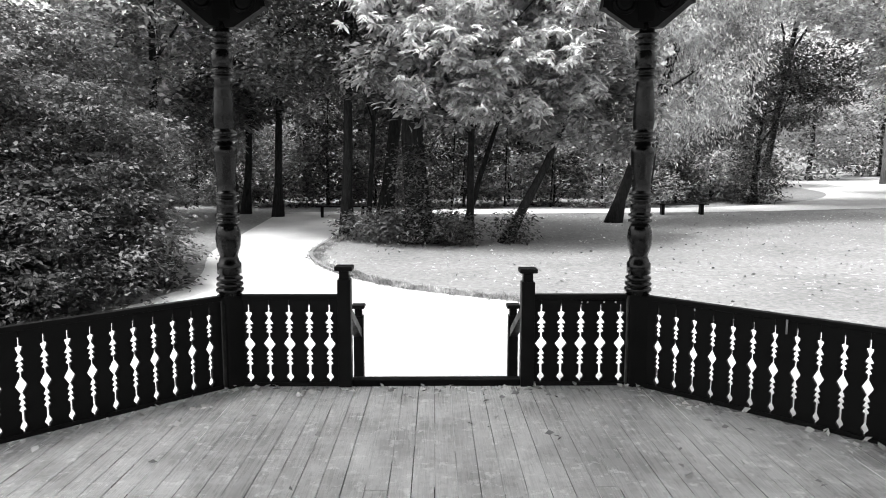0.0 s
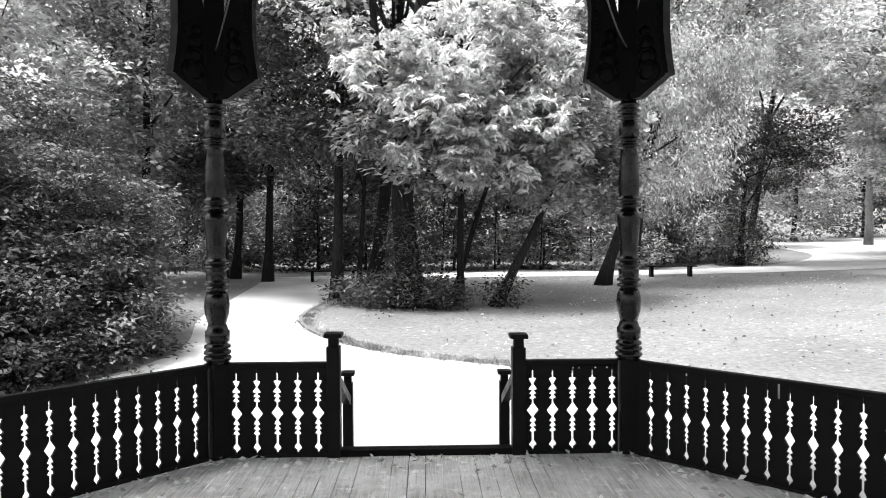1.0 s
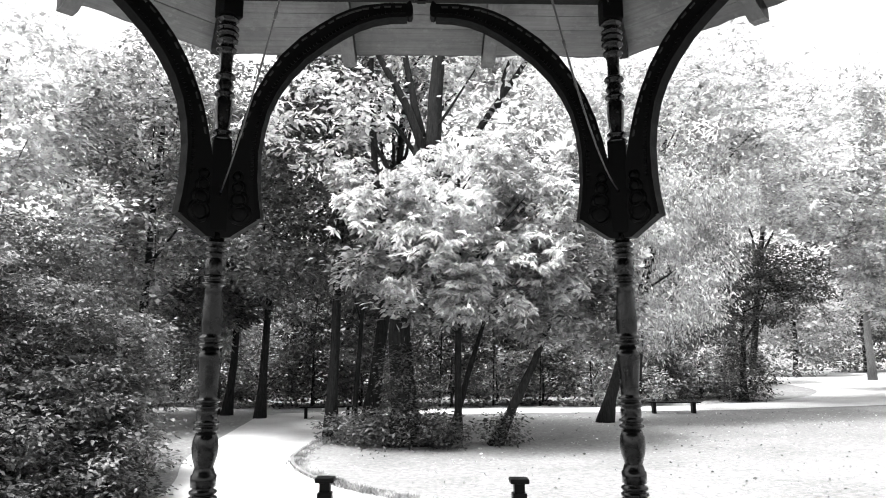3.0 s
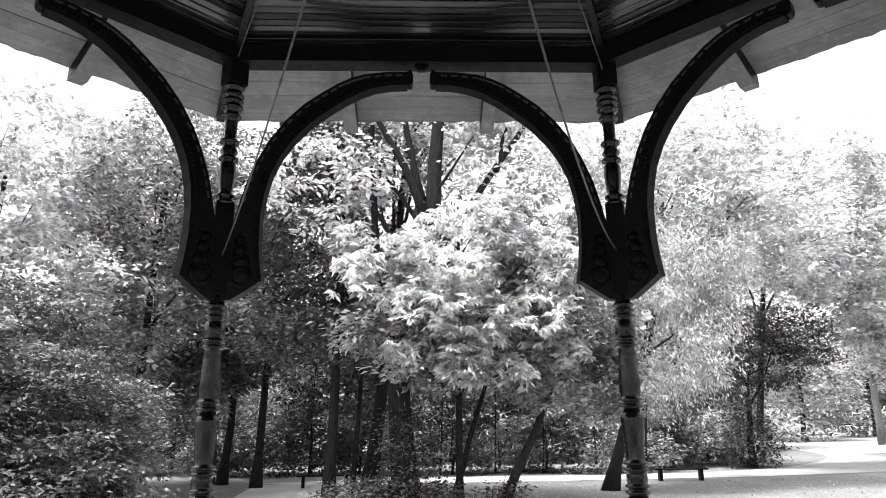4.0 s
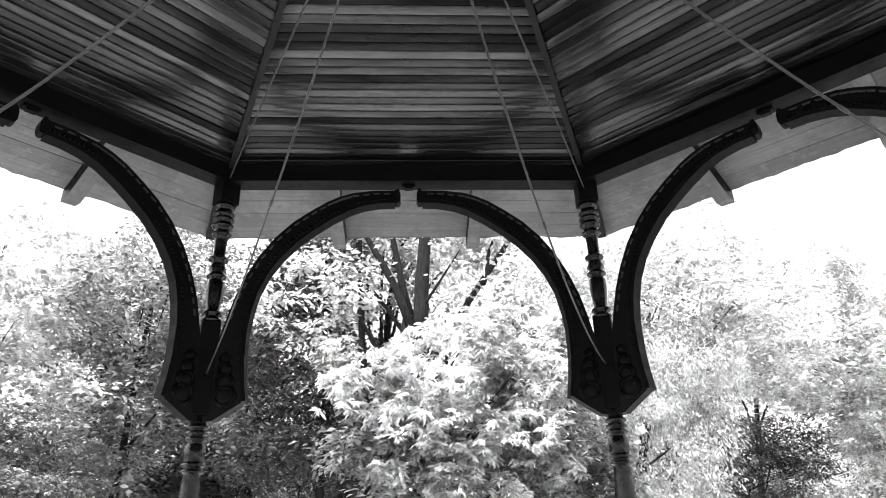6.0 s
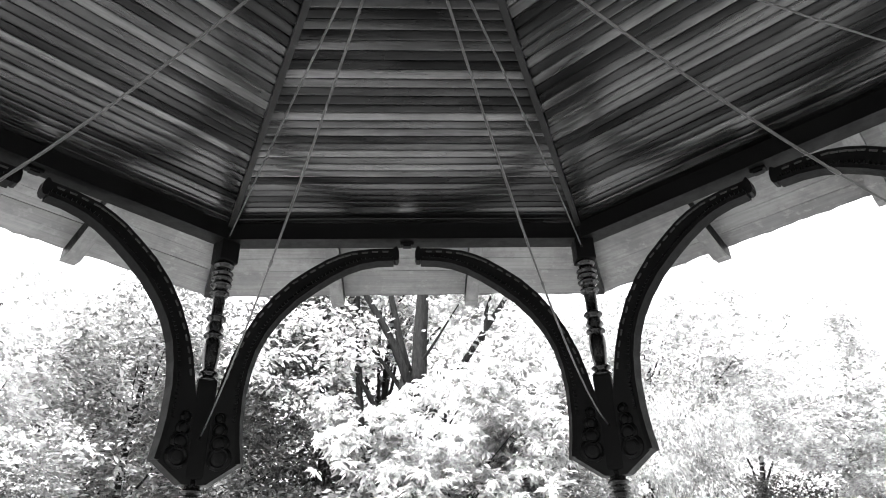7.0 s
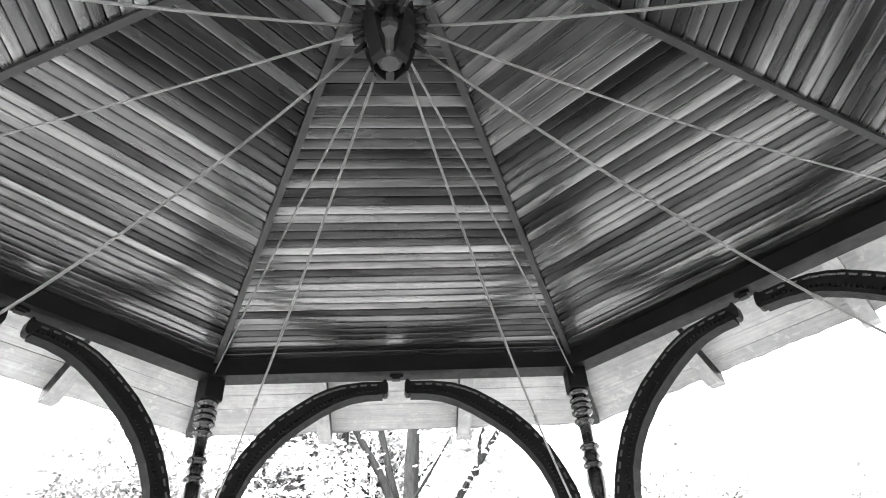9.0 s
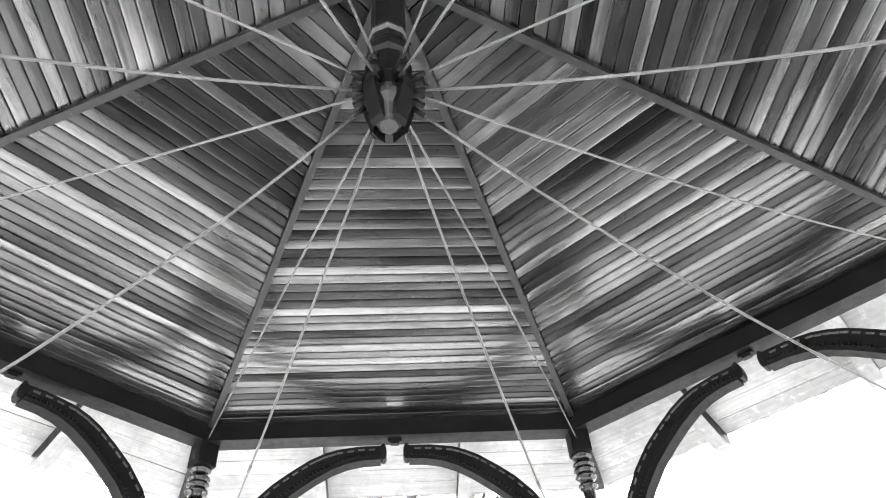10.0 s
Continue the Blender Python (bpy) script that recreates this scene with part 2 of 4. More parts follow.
ARCH_LOW = [(0.11, 2.762), (0.33, 2.905), (0.306, 3.06), (0.290, 3.22), (0.288, 3.46), (0.31, 3.645), (0.349, 3.812), (0.42, 3.975), (0.517, 4.122),
            (0.65, 4.27), (0.796, 4.389), (0.935, 4.487), (1.07, 4.565), (1.20, 4.615), (1.34, 4.64), (1.48, 4.645)]
ARCH_HIGH = [(0.035, 3.12), (0.062, 3.27), (0.096, 3.412), (0.135, 3.585), (0.181, 3.761), (0.252, 3.945), (0.342, 4.123), (0.463, 4.295), (0.607, 4.443),
             (0.75, 4.55), (0.894, 4.645), (1.0, 4.695), (1.115, 4.732), (1.30, 4.755), (1.48, 4.757)]


def bracket(parent, sgn):
    m = pose(0, 0, 0, 0, 0, -22.5 if sgn > 0 else 202.5)
    if sgn < 0:
        m = pose(0, 0, 0, 0, 0, 22.5) @ Matrix.Diagonal((-1, 1, 1, 1))
    outline = [(0.03, 2.76)] + ARCH_LOW + [(1.50, 4.632), (1.52, 4.64), (1.532, 4.67), (1.53, 4.73), (1.515, 4.775), (1.50, 4.78)] + ARCH_HIGH[::-1] + [(0.03, 3.12)]
    arm = part("arch_bracket", plate(outline, -0.045, 0.045), BLACK_WORN, parent, m=m)
    # moulded rim under the arch
    v, f = [], []
    low = ARCH_LOW[1:]
    for i, (x, z) in enumerate(low):
        x2, z2 = low[min(i + 1, len(low) - 1)]
        x1, z1 = low[max(i - 1, 0)]
        d = Vector((x2 - x1, z2 - z1)).normalized()
        nx, nz = -d.y, d.x
        for a, y in ((-0.02, -0.058), (-0.02, 0.058), (0.016, 0.062), (0.016, -0.062)):
            v.append((x + nx * a, y, z + nz * a))
    for i in range(len(low) - 1):
        for j in range(4):
            f.append((i * 4 + j, i * 4 + (j + 1) % 4, i * 4 + 4 + (j + 1) % 4, i * 4 + 4 + j))
    f += [(0, 1, 2, 3), tuple(range(len(v) - 4, len(v)))[::-1]]
    child("arch_rim", mesh_of("arch_rim", v, f, RIM), arm)
    # fine teeth along the inner edge of the rim
    bm = bmesh.new()
    for i in range(2, len(low) - 1):
        (x0, z0), (x1, z1) = low[i], low[i + 1]
        ln = math.hypot(x1 - x0, z1 - z0)
        dx, dz = (x1 - x0) / ln, (z1 - z0) / ln
        for j in range(int(ln / 0.034)):
            a = (j + 0.5) * 0.034
            cx, cz = x0 + dx * a - dz * 0.024, z0 + dz * a + dx * 0.024
            for y0, y1 in ((-0.070, -0.044), (0.044, 0.070)):
                q = [(cx + dx * p - dz * r, y, cz + dz * p + dx * r) for y in (y0, y1) for p, r in ((-0.010, -0.012), (0.010, -0.012), (0.010, 0.012), (-0.010, 0.012))]
                vs = [bm.verts.new(p) for p in q]
                for fc in ((0, 1, 2, 3), (7, 6, 5, 4), (0, 4, 5, 1), (1, 5, 6, 2), (2, 6, 7, 3), (3, 7, 4, 0)):
                    bm.faces.new([vs[k] for k in fc])
    part("tooth_row", bm, BLACK_WORN, arm, "row of fine carved teeth")
    # row of pale blocks along the arch's back, for pierced slots showing the eave
    bm = bmesh.new()
    for i in range(3, len(ARCH_HIGH) - 1):
        for s in (0.1, 0.6):
            x = ARCH_HIGH[i][0] * (1 - s) + ARCH_HIGH[i + 1][0] * s
            z = ARCH_HIGH[i][1] * (1 - s) + ARCH_HIGH[i + 1][1] * s
            dx, dz = ARCH_HIGH[i + 1][0] - ARCH_HIGH[i][0], ARCH_HIGH[i + 1][1] - ARCH_HIGH[i][1]
            ln = math.hypot(dx, dz)
            dx, dz = dx / ln, dz / ln
            cx, cz = x + dz * 0.035, z - dx * 0.035
            q = [(cx + dx * a + dz * b, y, cz + dz * a - dx * b) for y in (-0.05, 0.05) for a, b in ((-0.028, -0.008), (0.028, -0.008), (0.024, 0.007), (-0.024, 0.007))]
            vs = [bm.verts.new(p) for p in q]
            for fc in ((0, 1, 2, 3), (7, 6, 5, 4), (0, 4, 5, 1), (1, 5, 6, 2), (2, 6, 7, 3), (3, 7, 4, 0)):
                bm.faces.new([vs[k] for k in fc])
    part("slot_row", bm, SLOT, arm, "pale blocks standing in for pierced slots")
    # carved shells on the broad foot
    bm = bmesh.new()
    for cz, r in ((2.98, 0.085), (3.09, 0.07), (3.19, 0.055), (3.28, 0.042)):
        for y in (-0.045, 0.045):
            b2 = lathe([(-0.014, r * 1.15), (0.008, r * 1.1), (0.024, r * 0.85), (0.010, r * 0.7), (0.018, r * 0.45), (0.02, r * 0.1)], 14)
            bmesh.ops.transform(b2, verts=b2.verts[:], matrix=pose(0.185 - (cz - 2.98) * 0.1, y, cz - 0.03, 90 if y < 0 else -90))
            me = bpy.data.meshes.new("tmp")
            b2.to_mesh(me)
            b2.free()
            bm.from_mesh(me)
            bpy.data.meshes.remove(me)
    part("carving", bm, BLACK_WORN, arm, "carved shell ornament")


def build_column():
    c = thing("column", "dark painted turned wooden column with carved arched brackets", "column", corner(0), "columns of the bandstand", "")
    b = bmesh.new()
    box(b, -0.08, 0.08, -0.08, 0.08, 0.0, 0.74, 0.022)
    part("post_base", b, RAIL_PAINT, c, m=pose(0, 0, 0, 0, 0, 22.5))
    low = [(0.735, 0.095), *ring(0.775, 0.085, 0.022), *ring(0.82, 0.083, 0.02), *ring(0.865, 0.08, 0.02), (0.90, 0.078), (0.905, 0.092), (0.985, 0.092),
           (0.995, 0.08), (1.02, 0.074), (1.04, 0.066), (1.07, 0.075), (1.12, 0.09), (1.18, 0.096), (1.24, 0.09), (1.285, 0.074)]
    part("turned_base", lathe(low), GLOSS, c, smooth=True)
    mid = [(1.285, 0.07), *ring(1.315, 0.072, 0.018), *ring(1.36, 0.072, 0.018), (1.39, 0.078), (1.44, 0.078), *ring(1.475, 0.074, 0.02), *ring(1.52, 0.072, 0.018),
           (1.55, 0.068), (1.65, 0.073), (1.76, 0.083), (1.84, 0.09), (1.872, 0.088), (1.885, 0.07), (1.905, 0.066)]
    part("lower_shaft", lathe(mid), GLOSS, c, smooth=True)
    up = [(1.905, 0.066), *ring(1.935, 0.076, 0.018), *ring(1.985, 0.074, 0.018), (2.02, 0.074), (2.06, 0.08), (2.15, 0.079), (2.30, 0.069), (2.375, 0.063),
          *ring(2.40, 0.068, 0.016), *ring(2.445, 0.07, 0.016)]
    part("upper_shaft", lathe(up), GLOSS, c, smooth=True)
    blk = [(2.46, 0.064), (2.47, 0.078), (2.585, 0.078), (2.595, 0.064), *ring(2.63, 0.066, 0.018), *ring(2.675, 0.064, 0.018), *ring(2.72, 0.062, 0.018), (2.75, 0.06), (2.83, 0.06)]
    part("neck", lathe(blk), GLOSS, c, smooth=True)
    b = bmesh.new()
    box(b, -0.075, 0.075, -0.075, 0.075, 2.80, 3.56, 0.02)
    part("capital_block", b, BLACK, c)
    spin = [(3.55, 0.07), *ring(3.60, 0.062, 0.02), *ring(3.66, 0.058, 0.018), (3.69, 0.054), (3.76, 0.062), (3.86, 0.072), (3.935, 0.068), (3.95, 0.052), *ring(3.985, 0.06, 0.018),
            (4.02, 0.056), (4.05, 0.074), (4.09, 0.056), *ring(4.14, 0.06, 0.018), (4.17, 0.05), (4.25, 0.05), (4.32, 0.054), *ring(4.37, 0.062, 0.016), (4.40, 0.056),
            *ring(4.45, 0.07, 0.018), *ring(4.51, 0.07, 0.018), *ring(4.56, 0.07, 0.016), (4.60, 0.06), *ring(4.64, 0.066, 0.016), (4.67, 0.066)]
    part("spindle", lathe(spin), GLOSS, c, smooth=True, m=pose(0, 0, -0.03))
    b = bmesh.new()
    box(b, -0.085, 0.085, -0.085, 0.085, 4.63, 4.84, 0.012)
    part("top_block", b, BLACK, c, m=pose(0, 0, 0, 0, 0, 22.5))
    for s in (1, -1):
        bracket(c, s)
    return c


column = build_column()
for k in range(1, 8):
    copy_thing(column, corner(k))


# railings of sawn boards
HOLE = [(0.656, 0.0), (0.655, 0.006), (0.600, 0.006), (0.594, 0.028), (0.583, 0.026), (0.545, 0.007), (0.510, 0.032), (0.502, 0.030), (0.497, 0.007), (0.475, 0.026), (0.468, 0.024),
        (0.462, 0.007), (0.440, 0.025), (0.433, 0.023), (0.427, 0.006), (0.395, 0.007), (0.345, 0.044), (0.338, 0.044), (0.290, 0.007), (0.260, 0.025), (0.253, 0.024), (0.246, 0.007),
        (0.222, 0.025), (0.215, 0.024), (0.208, 0.007), (0.185, 0.026), (0.178, 0.025), (0.170, 0.009), (0.105, 0.009), (0.078, 0.028), (0.066, 0.027), (0.048, 0.007), (0.034, 0.007), (0.033, 0.0)]


def sawn_board(width, left=True, right=True, k=1.0):
    gap = 0.0012
    lo, hi = 0.012, 0.715
    e = [(gap, hi)] + ([(gap + h * k, z) for z, h in HOLE] if left else []) + [(gap, lo)]
    f = [(width - gap, lo)] + ([(width - gap - h * k, z) for z, h in HOLE[::-1]] if right else []) + [(width - gap, hi)]
    return plate(e + f, -0.013, 0.013)


def railing(name_m, x0, x1, holes, step, k=1.0):
    """Boards from x0 to x1, with sawn gaps centred on the given places."""
    r = thing("railing", "dark painted wooden railing of sawn boards with baluster-shaped gaps", "railing", name_m, "railings of the bandstand")
    full = None
    edges = [x0] + holes + [x1]
    for i, (a, b) in enumerate(zip(edges, edges[1:])):
        first, last = i == 0, i == len(edges) - 2
        if first or last:
            part("board", sawn_board(b - a, not first, not last, k), RAIL_PAINT, r, m=pose(a, 0, 0))
        elif full is None:
            full = part("board", sawn_board(step, True, True, k), RAIL_PAINT, r, m=pose(a, 0, 0))
        else:
            child("board", full.data, r, pose(a, 0, 0))
    part("top_rail", boxed(x0, x1, -0.034, 0.03, 0.70, 0.738, 0.008), RAIL_PAINT, r)
    part("bottom_rail", boxed(x0, x1, -0.028, 0.03, 0.0, 0.03, 0.006), RAIL_PAINT, r)
    return r


STEP = (2 * HALF - 0.374) / 20
full_side = railing(side(1), -HALF + 0.09, HALF - 0.09, [-HALF + 0.187 + STEP * i for i in range(21)], STEP, 0.74)
for k in range(2, 8):
    copy_thing(full_side, side(k))
for dx, z0, w, h in ((-0.485, 0.61, 0.006, 0.10), (0.52, 0.68, 0.004, 0.02), (-1.12, 0.675, 0.004, 0.018)):
    part("paint_drip", boxed(dx - w, dx + w, -0.0365, -0.033, z0, z0 + h), LITTER, full_side, "pale dried drip")
left_rail = railing(side(0), -HALF + 0.09, -0.762, [-1.462 + 0.158 * i for i in range(5)], 0.158)
right_rail = railing(side(0), 0.785, HALF - 0.09, [0.843 + 0.1565 * i for i in range(5)], 0.1565)


# gate posts, stair posts, handrails, threshold and steps
def newel(x, y, z0, top, w):
    n = thing("newel_post", "dark painted square wooden post with a flat moulded cap", "post", pose(x, y, z0), "posts of the steps")
    h = top - z0
    part("post", boxed(-w, w, -w, w, 0, h - 0.105, 0.006), RAIL_PAINT, n)
    part("neck", boxed(-w * 0.74, w * 0.74, -w * 0.74, w * 0.74, h - 0.106, h - 0.034, 0.004), RAIL_PAINT, n)
    part("cap", boxed(-w * 1.35, w * 1.35, -w * 1.35, w * 1.35, h - 0.036, h, 0.01), RAIL_PAINT, n)
    return n


newel(-0.707, A, 0.0, 0.965, 0.052)
newel(0.732, A, 0.0, 0.945, 0.052)
for x in (-0.715, 0.735):
    newel(x, 4.86, GROUND, 0.46, 0.046)
    h = thing("handrail", "worn dark wooden handrail sloping beside the steps", "handrail", pose(x, A + 0.05, 0.66), "handrails of the steps")
    me = plate([(0.0, 0.0), (0.88, -0.42), (0.88, -0.50), (0.0, -0.08)], -0.035, 0.035)
    part("rail", me, BLACK_WORN, h, m=pose(0, 0, 0, 0, 0, 90))
th = thing("threshold", "dark worn timber threshold at the top of the steps", "threshold", pose(0.012, A + 0.03, 0), kind="structure")
part("sill_board", boxed(-0.67, 0.67, -0.05, 0.05, -0.02, 0.05, 0.008), BLACK_WORN, th)
for i in range(2):
    st = thing("step", "grey weathered wooden step up to the bandstand", "step", pose(0.012, A + 0.24 + 0.29 * i, GROUND), "steps of the bandstand")
    z = 0.52 - 0.173 * (i + 1)
    part("tread", boxed(-0.68, 0.68, -0.15, 0.155, z - 0.035, z, 0.006), FLOOR, st, m=pose(0, 0, 0))
    part("riser", boxed(-0.66, 0.66, 0.10, 0.125, 0.0, z - 0.036), BLACK, st)
for dx in (1.155, 1.20, 1.33, 1.42):
    part("nail_head", boxed(dx - 0.006, dx + 0.006, -0.0365, -0.033, 0.652 + 0.02, 0.684), LITTER, right_rail, "pale nail head")
part("worn_strip", boxed(1.13, HALF - 0.11, -0.0365, -0.033, 0.690, 0.696), RIM, right_rail, "worn edge of the rail")


# ---- roof ----
roof = thing("roof", "octagonal timber roof lined with stained boards, with pale eaves", "roof", kind="structure")


def ring_slab(k, y0, y1, za0, za1, zb0, zb1):
    """A wedge of side k between distances y0 and y1, mitred at the corners: under and upper heights at both."""
    v = [(s * y * T8, y, z) for y, zs in ((y0, (za0, za1)), (y1, (zb0, zb1))) for z in zs for s in (-1, 1)]
    f = [(0, 1, 5, 4), (2, 6, 7, 3), (0, 2, 3, 1), (4, 5, 7, 6), (0, 4, 6, 2), (1, 3, 7, 5)]
    return v, f


def lin(y):
    return LIN_Z + SLOPE * (LIN_Y - y)


def ceil_z(y):
    """The lined ceiling, much flatter than the roof above it."""
    return CEIL_Z + CEIL_SLOPE * (LIN_Y - y)


APEX, TOP = ceil_z(0.0), lin(0.0)
for k in range(8):
    v, f = ring_slab(k, A - 0.085, A + 0.085, 4.835, 5.04, 4.835, 5.0)
    child("beam", mesh_of("beam", v, f, BLACK), roof, pose(0, 0, 0, 0, 0, -45 * k))
    v, f = ring_slab(k, 0.0, A + OVER + 0.02, TOP + 0.05, TOP + 0.10, lin(A + OVER) + 0.05, lin(A + OVER) + 0.10)
    child("roof_covering", mesh_of("roof_covering", v, f, ROOFING), roof, pose(0, 0, 0, 0, 0, -45 * k), "dark flat roof covering")
    b = boxed(-0.06, 0.06, -0.03, 0.03, 4.805, 4.834, 0.006)
    box(b, -0.035, 0.035, -0.025, 0.025, 4.79, 4.807)
    part("crown_plate", b, BLACK, roof, m=side(k))
    # eave boards, outside the beam
    e0 = A + 0.087
    n = 5
    for j in range(n):
        ya, yb = e0 + (OVER - 0.087) * j / n + 0.002, e0 + (OVER - 0.087) * (j + 1) / n - 0.002
        v, f = ring_slab(k, ya, yb, lin(ya), lin(ya) + 0.022, lin(yb), lin(yb) + 0.022)
        dz = random.uniform(-0.003, 0.003)
        child("eave_board", mesh_of("eave_board", v, f, SOFFIT), roof, pose(0, 0, dz, 0, 0, -45 * k))
    # ragged edge of the roof felt
    v, f = [], []
    yo, steps = A + OVER + 0.012, 64
    for i in range(steps + 1):
        x = (2 * i / steps - 1) * yo * T8
        y = yo + random.uniform(-0.004, 0.012) + 0.008 * math.sin(i * 0.9 + k)
        for yy, dz in ((yo - 0.05, 0.024), (y, 0.0), (y, 0.028), (yo - 0.05, 0.04)):
            v.append((x, yy, lin(yy) + dz))
    f = [(4 * i + j, 4 * i + (j + 1) % 4, 4 * i + 4 + (j + 1) % 4, 4 * i + 4 + j) for i in range(steps) for j in range(4)]
    child("felt_edge", mesh_of("felt_edge", v, f, SOFFIT), roof, pose(0, 0, 0, 0, 0, -45 * k), "ragged edge of the roof felt")
    # rafter tails under the eaves: sides painted dark as shade, lit underside strip added
    for x in (-0.69, 0.64):
        o = [(A + 0.09, lin(A + 0.09) - 0.004), (A + OVER + 0.03, lin(A + OVER + 0.03) - 0.004), (A + OVER + 0.03, lin(A + OVER) - 0.11), (A + OVER - 0.10, lin(A + OVER) - 0.125), (A + 0.09, lin(A) - 0.16)]
        m = pose(0, 0, 0, 0, 0, -45 * k) @ pose(x, 0, 0, 0, 0, 90)
        part("rafter_tail", plate(o, -0.06, 0.06), BLACK_WORN, roof, m=m)
        # pale strip added under the tail, its light put into the colour
        o = [(A + 0.09, lin(A) - 0.162), (A + OVER - 0.10, lin(A + OVER) - 0.127), (A + OVER + 0.034, lin(A + OVER) - 0.112), (A + OVER + 0.034, lin(A + OVER) - 0.122), (A + OVER - 0.10, lin(A + OVER) - 0.137), (A + 0.09, lin(A) - 0.172)]
        part("soffit_strip", plate(o, -0.062, 0.062), SOFFIT, roof, m=m)
    c8 = math.cos(radians(22.5))

    def hip(r):
        return lin(r * c8)
    # hip tail in near-black, its shaded side put into the colour
    o = [(RC + 0.12, hip(RC + 0.12) - 0.004), (RC + 0.90, hip(RC + 0.90) - 0.004), (RC + 0.90, hip(RC + 0.9) - 0.08), (RC + 0.78, hip(RC + 0.78) - 0.11), (RC + 0.12, hip(RC) - 0.15)]
    part("hip_tail", plate(o, -0.06, 0.06), BLACK_WORN, roof, m=pose(0, 0, 0, 0, 0, -22.5 - 45 * k) @ pose(0, 0, 0, 0, 0, 90))
    o = [(r, ceil_z(r * c8) + d) for r, d in ((0.11, -0.002), (RC - 0.11, -0.002), (RC - 0.11, -0.045), (0.11, -0.045))]
    part("hip_rafter", plate(o, -0.022, 0.022), STAIN, roof, m=pose(0, 0, 0, 0, 0, -22.5 - 45 * k) @ pose(0, 0, 0, 0, 0, 90))

# lining boards, parallel to the eaves: slightly rounded faces with eased edges, each lying a little askew
BW = 0.0815 / math.sqrt(1 + CEIL_SLOPE ** 2)
n_rows = int((LIN_Y - 0.12) / BW)
PROFILE = ((0.0, 0.010), (0.012, 0.0012), (0.06, 0.0004), (0.3, 0.0001), (0.5, 0.0), (0.7, 0.0001), (0.94, 0.0004), (0.988, 0.0012), (1.0, 0.010))
for j in range(n_rows):
    yb, ya = LIN_Y - BW * j - 0.0028, LIN_Y - BW * (j + 1) + 0.0028
    yc, zc = (ya + yb) / 2, ceil_z((ya + yb) / 2)
    v, f = [], []
    for u, lift in PROFILE:
        y = ya + (yb - ya) * u
        v += [(-y * T8, y - yc, ceil_z(y) + lift - zc), (y * T8, y - yc, ceil_z(y) + lift - zc)]
    n = len(PROFILE)
    f = [(2 * i, 2 * i + 2, 2 * i + 3, 2 * i + 1) for i in range(n - 1)]
    k0 = len(v)
    v += [(-ya * T8, ya - yc, ceil_z(ya) + 0.022 - zc), (ya * T8, ya - yc, ceil_z(ya) + 0.022 - zc), (-yb * T8, yb - yc, ceil_z(yb) + 0.022 - zc), (yb * T8, yb - yc, ceil_z(yb) + 0.022 - zc)]
    f += [(k0, k0 + 1, k0 + 3, k0 + 2), (0, 1, k0 + 1, k0), (2 * n - 2, k0 + 2, k0 + 3, 2 * n - 1)]
    me = mesh_of("lining_board", v, f, LINING, True)
    for k in range(8):
        child("lining_board", me, roof, pose(0, 0, 0, 0, 0, -45 * k) @ pose(0, yc, zc + random.uniform(-0.0015, 0.0015), random.gauss(0, 1.1), 0, 0))

# pendant at the middle and tie rods to the columns
pend = thing("pendant", "dark carved wooden pendant hanging from the roof apex", "pendant", pose(0, 0, 0), kind="")
part("shaft", lathe([(4.40, 0.078), (APEX - 0.01, 0.078)], 8), BLACK, pend)
part("collar", lathe([(4.36, 0.07), (4.38, 0.092), (4.42, 0.096), (4.45, 0.086), (4.47, 0.086), (4.49, 0.092), (4.51, 0.08)], 8), BLACK_WORN, pend)
part("drum", lathe([(4.05, 0.065), (4.08, 0.084), (4.16, 0.092), (4.26, 0.092), (4.33, 0.088), (4.365, 0.07)], 12), BLACK, pend)
part("drop", lathe([(3.90, 0.035), (3.92, 0.05), (3.98, 0.062), (4.02, 0.085), (4.06, 0.085)], 8), DROP, pend, "worn faceted drop")
part("chamfer_ring", lathe([(4.53, 0.079), (4.54, 0.092), (4.555, 0.092), (4.57, 0.079)], 8), DROP, pend, "pale worn chamfer")
for i in range(4):
    b = plate([(0.05, 3.875), (0.066, 3.90), (0.084, 3.97), (0.106, 4.05), (0.110, 4.12), (0.098, 4.18), (0.102, 4.24), (0.088, 4.30), (0.072, 4.26), (0.058, 4.05)], -0.03, 0.03)
    part("claw", b, BLACK, pend, m=pose(0, 0, 0, 0, 0, 45 + 90 * i))
    part("rib", plate([(0.05, 4.0), (0.094, 4.06), (0.098, 4.14), (0.08, 4.2)], -0.012, 0.012), BLACK_WORN, pend, m=pose(0, 0, 0, 0, 0, 90 * i))
    for a in (22.5, 67.5):
        part("bolt_eye", lathe([(0.09, 0.018), (0.115, 0.022), (0.14, 0.014), (0.15, 0.016)], 8), BLACK, pend, m=pose(0, 0, 4.13, 0, 0, -a - 90 * i) @ pose(0, 0, 0, -90))


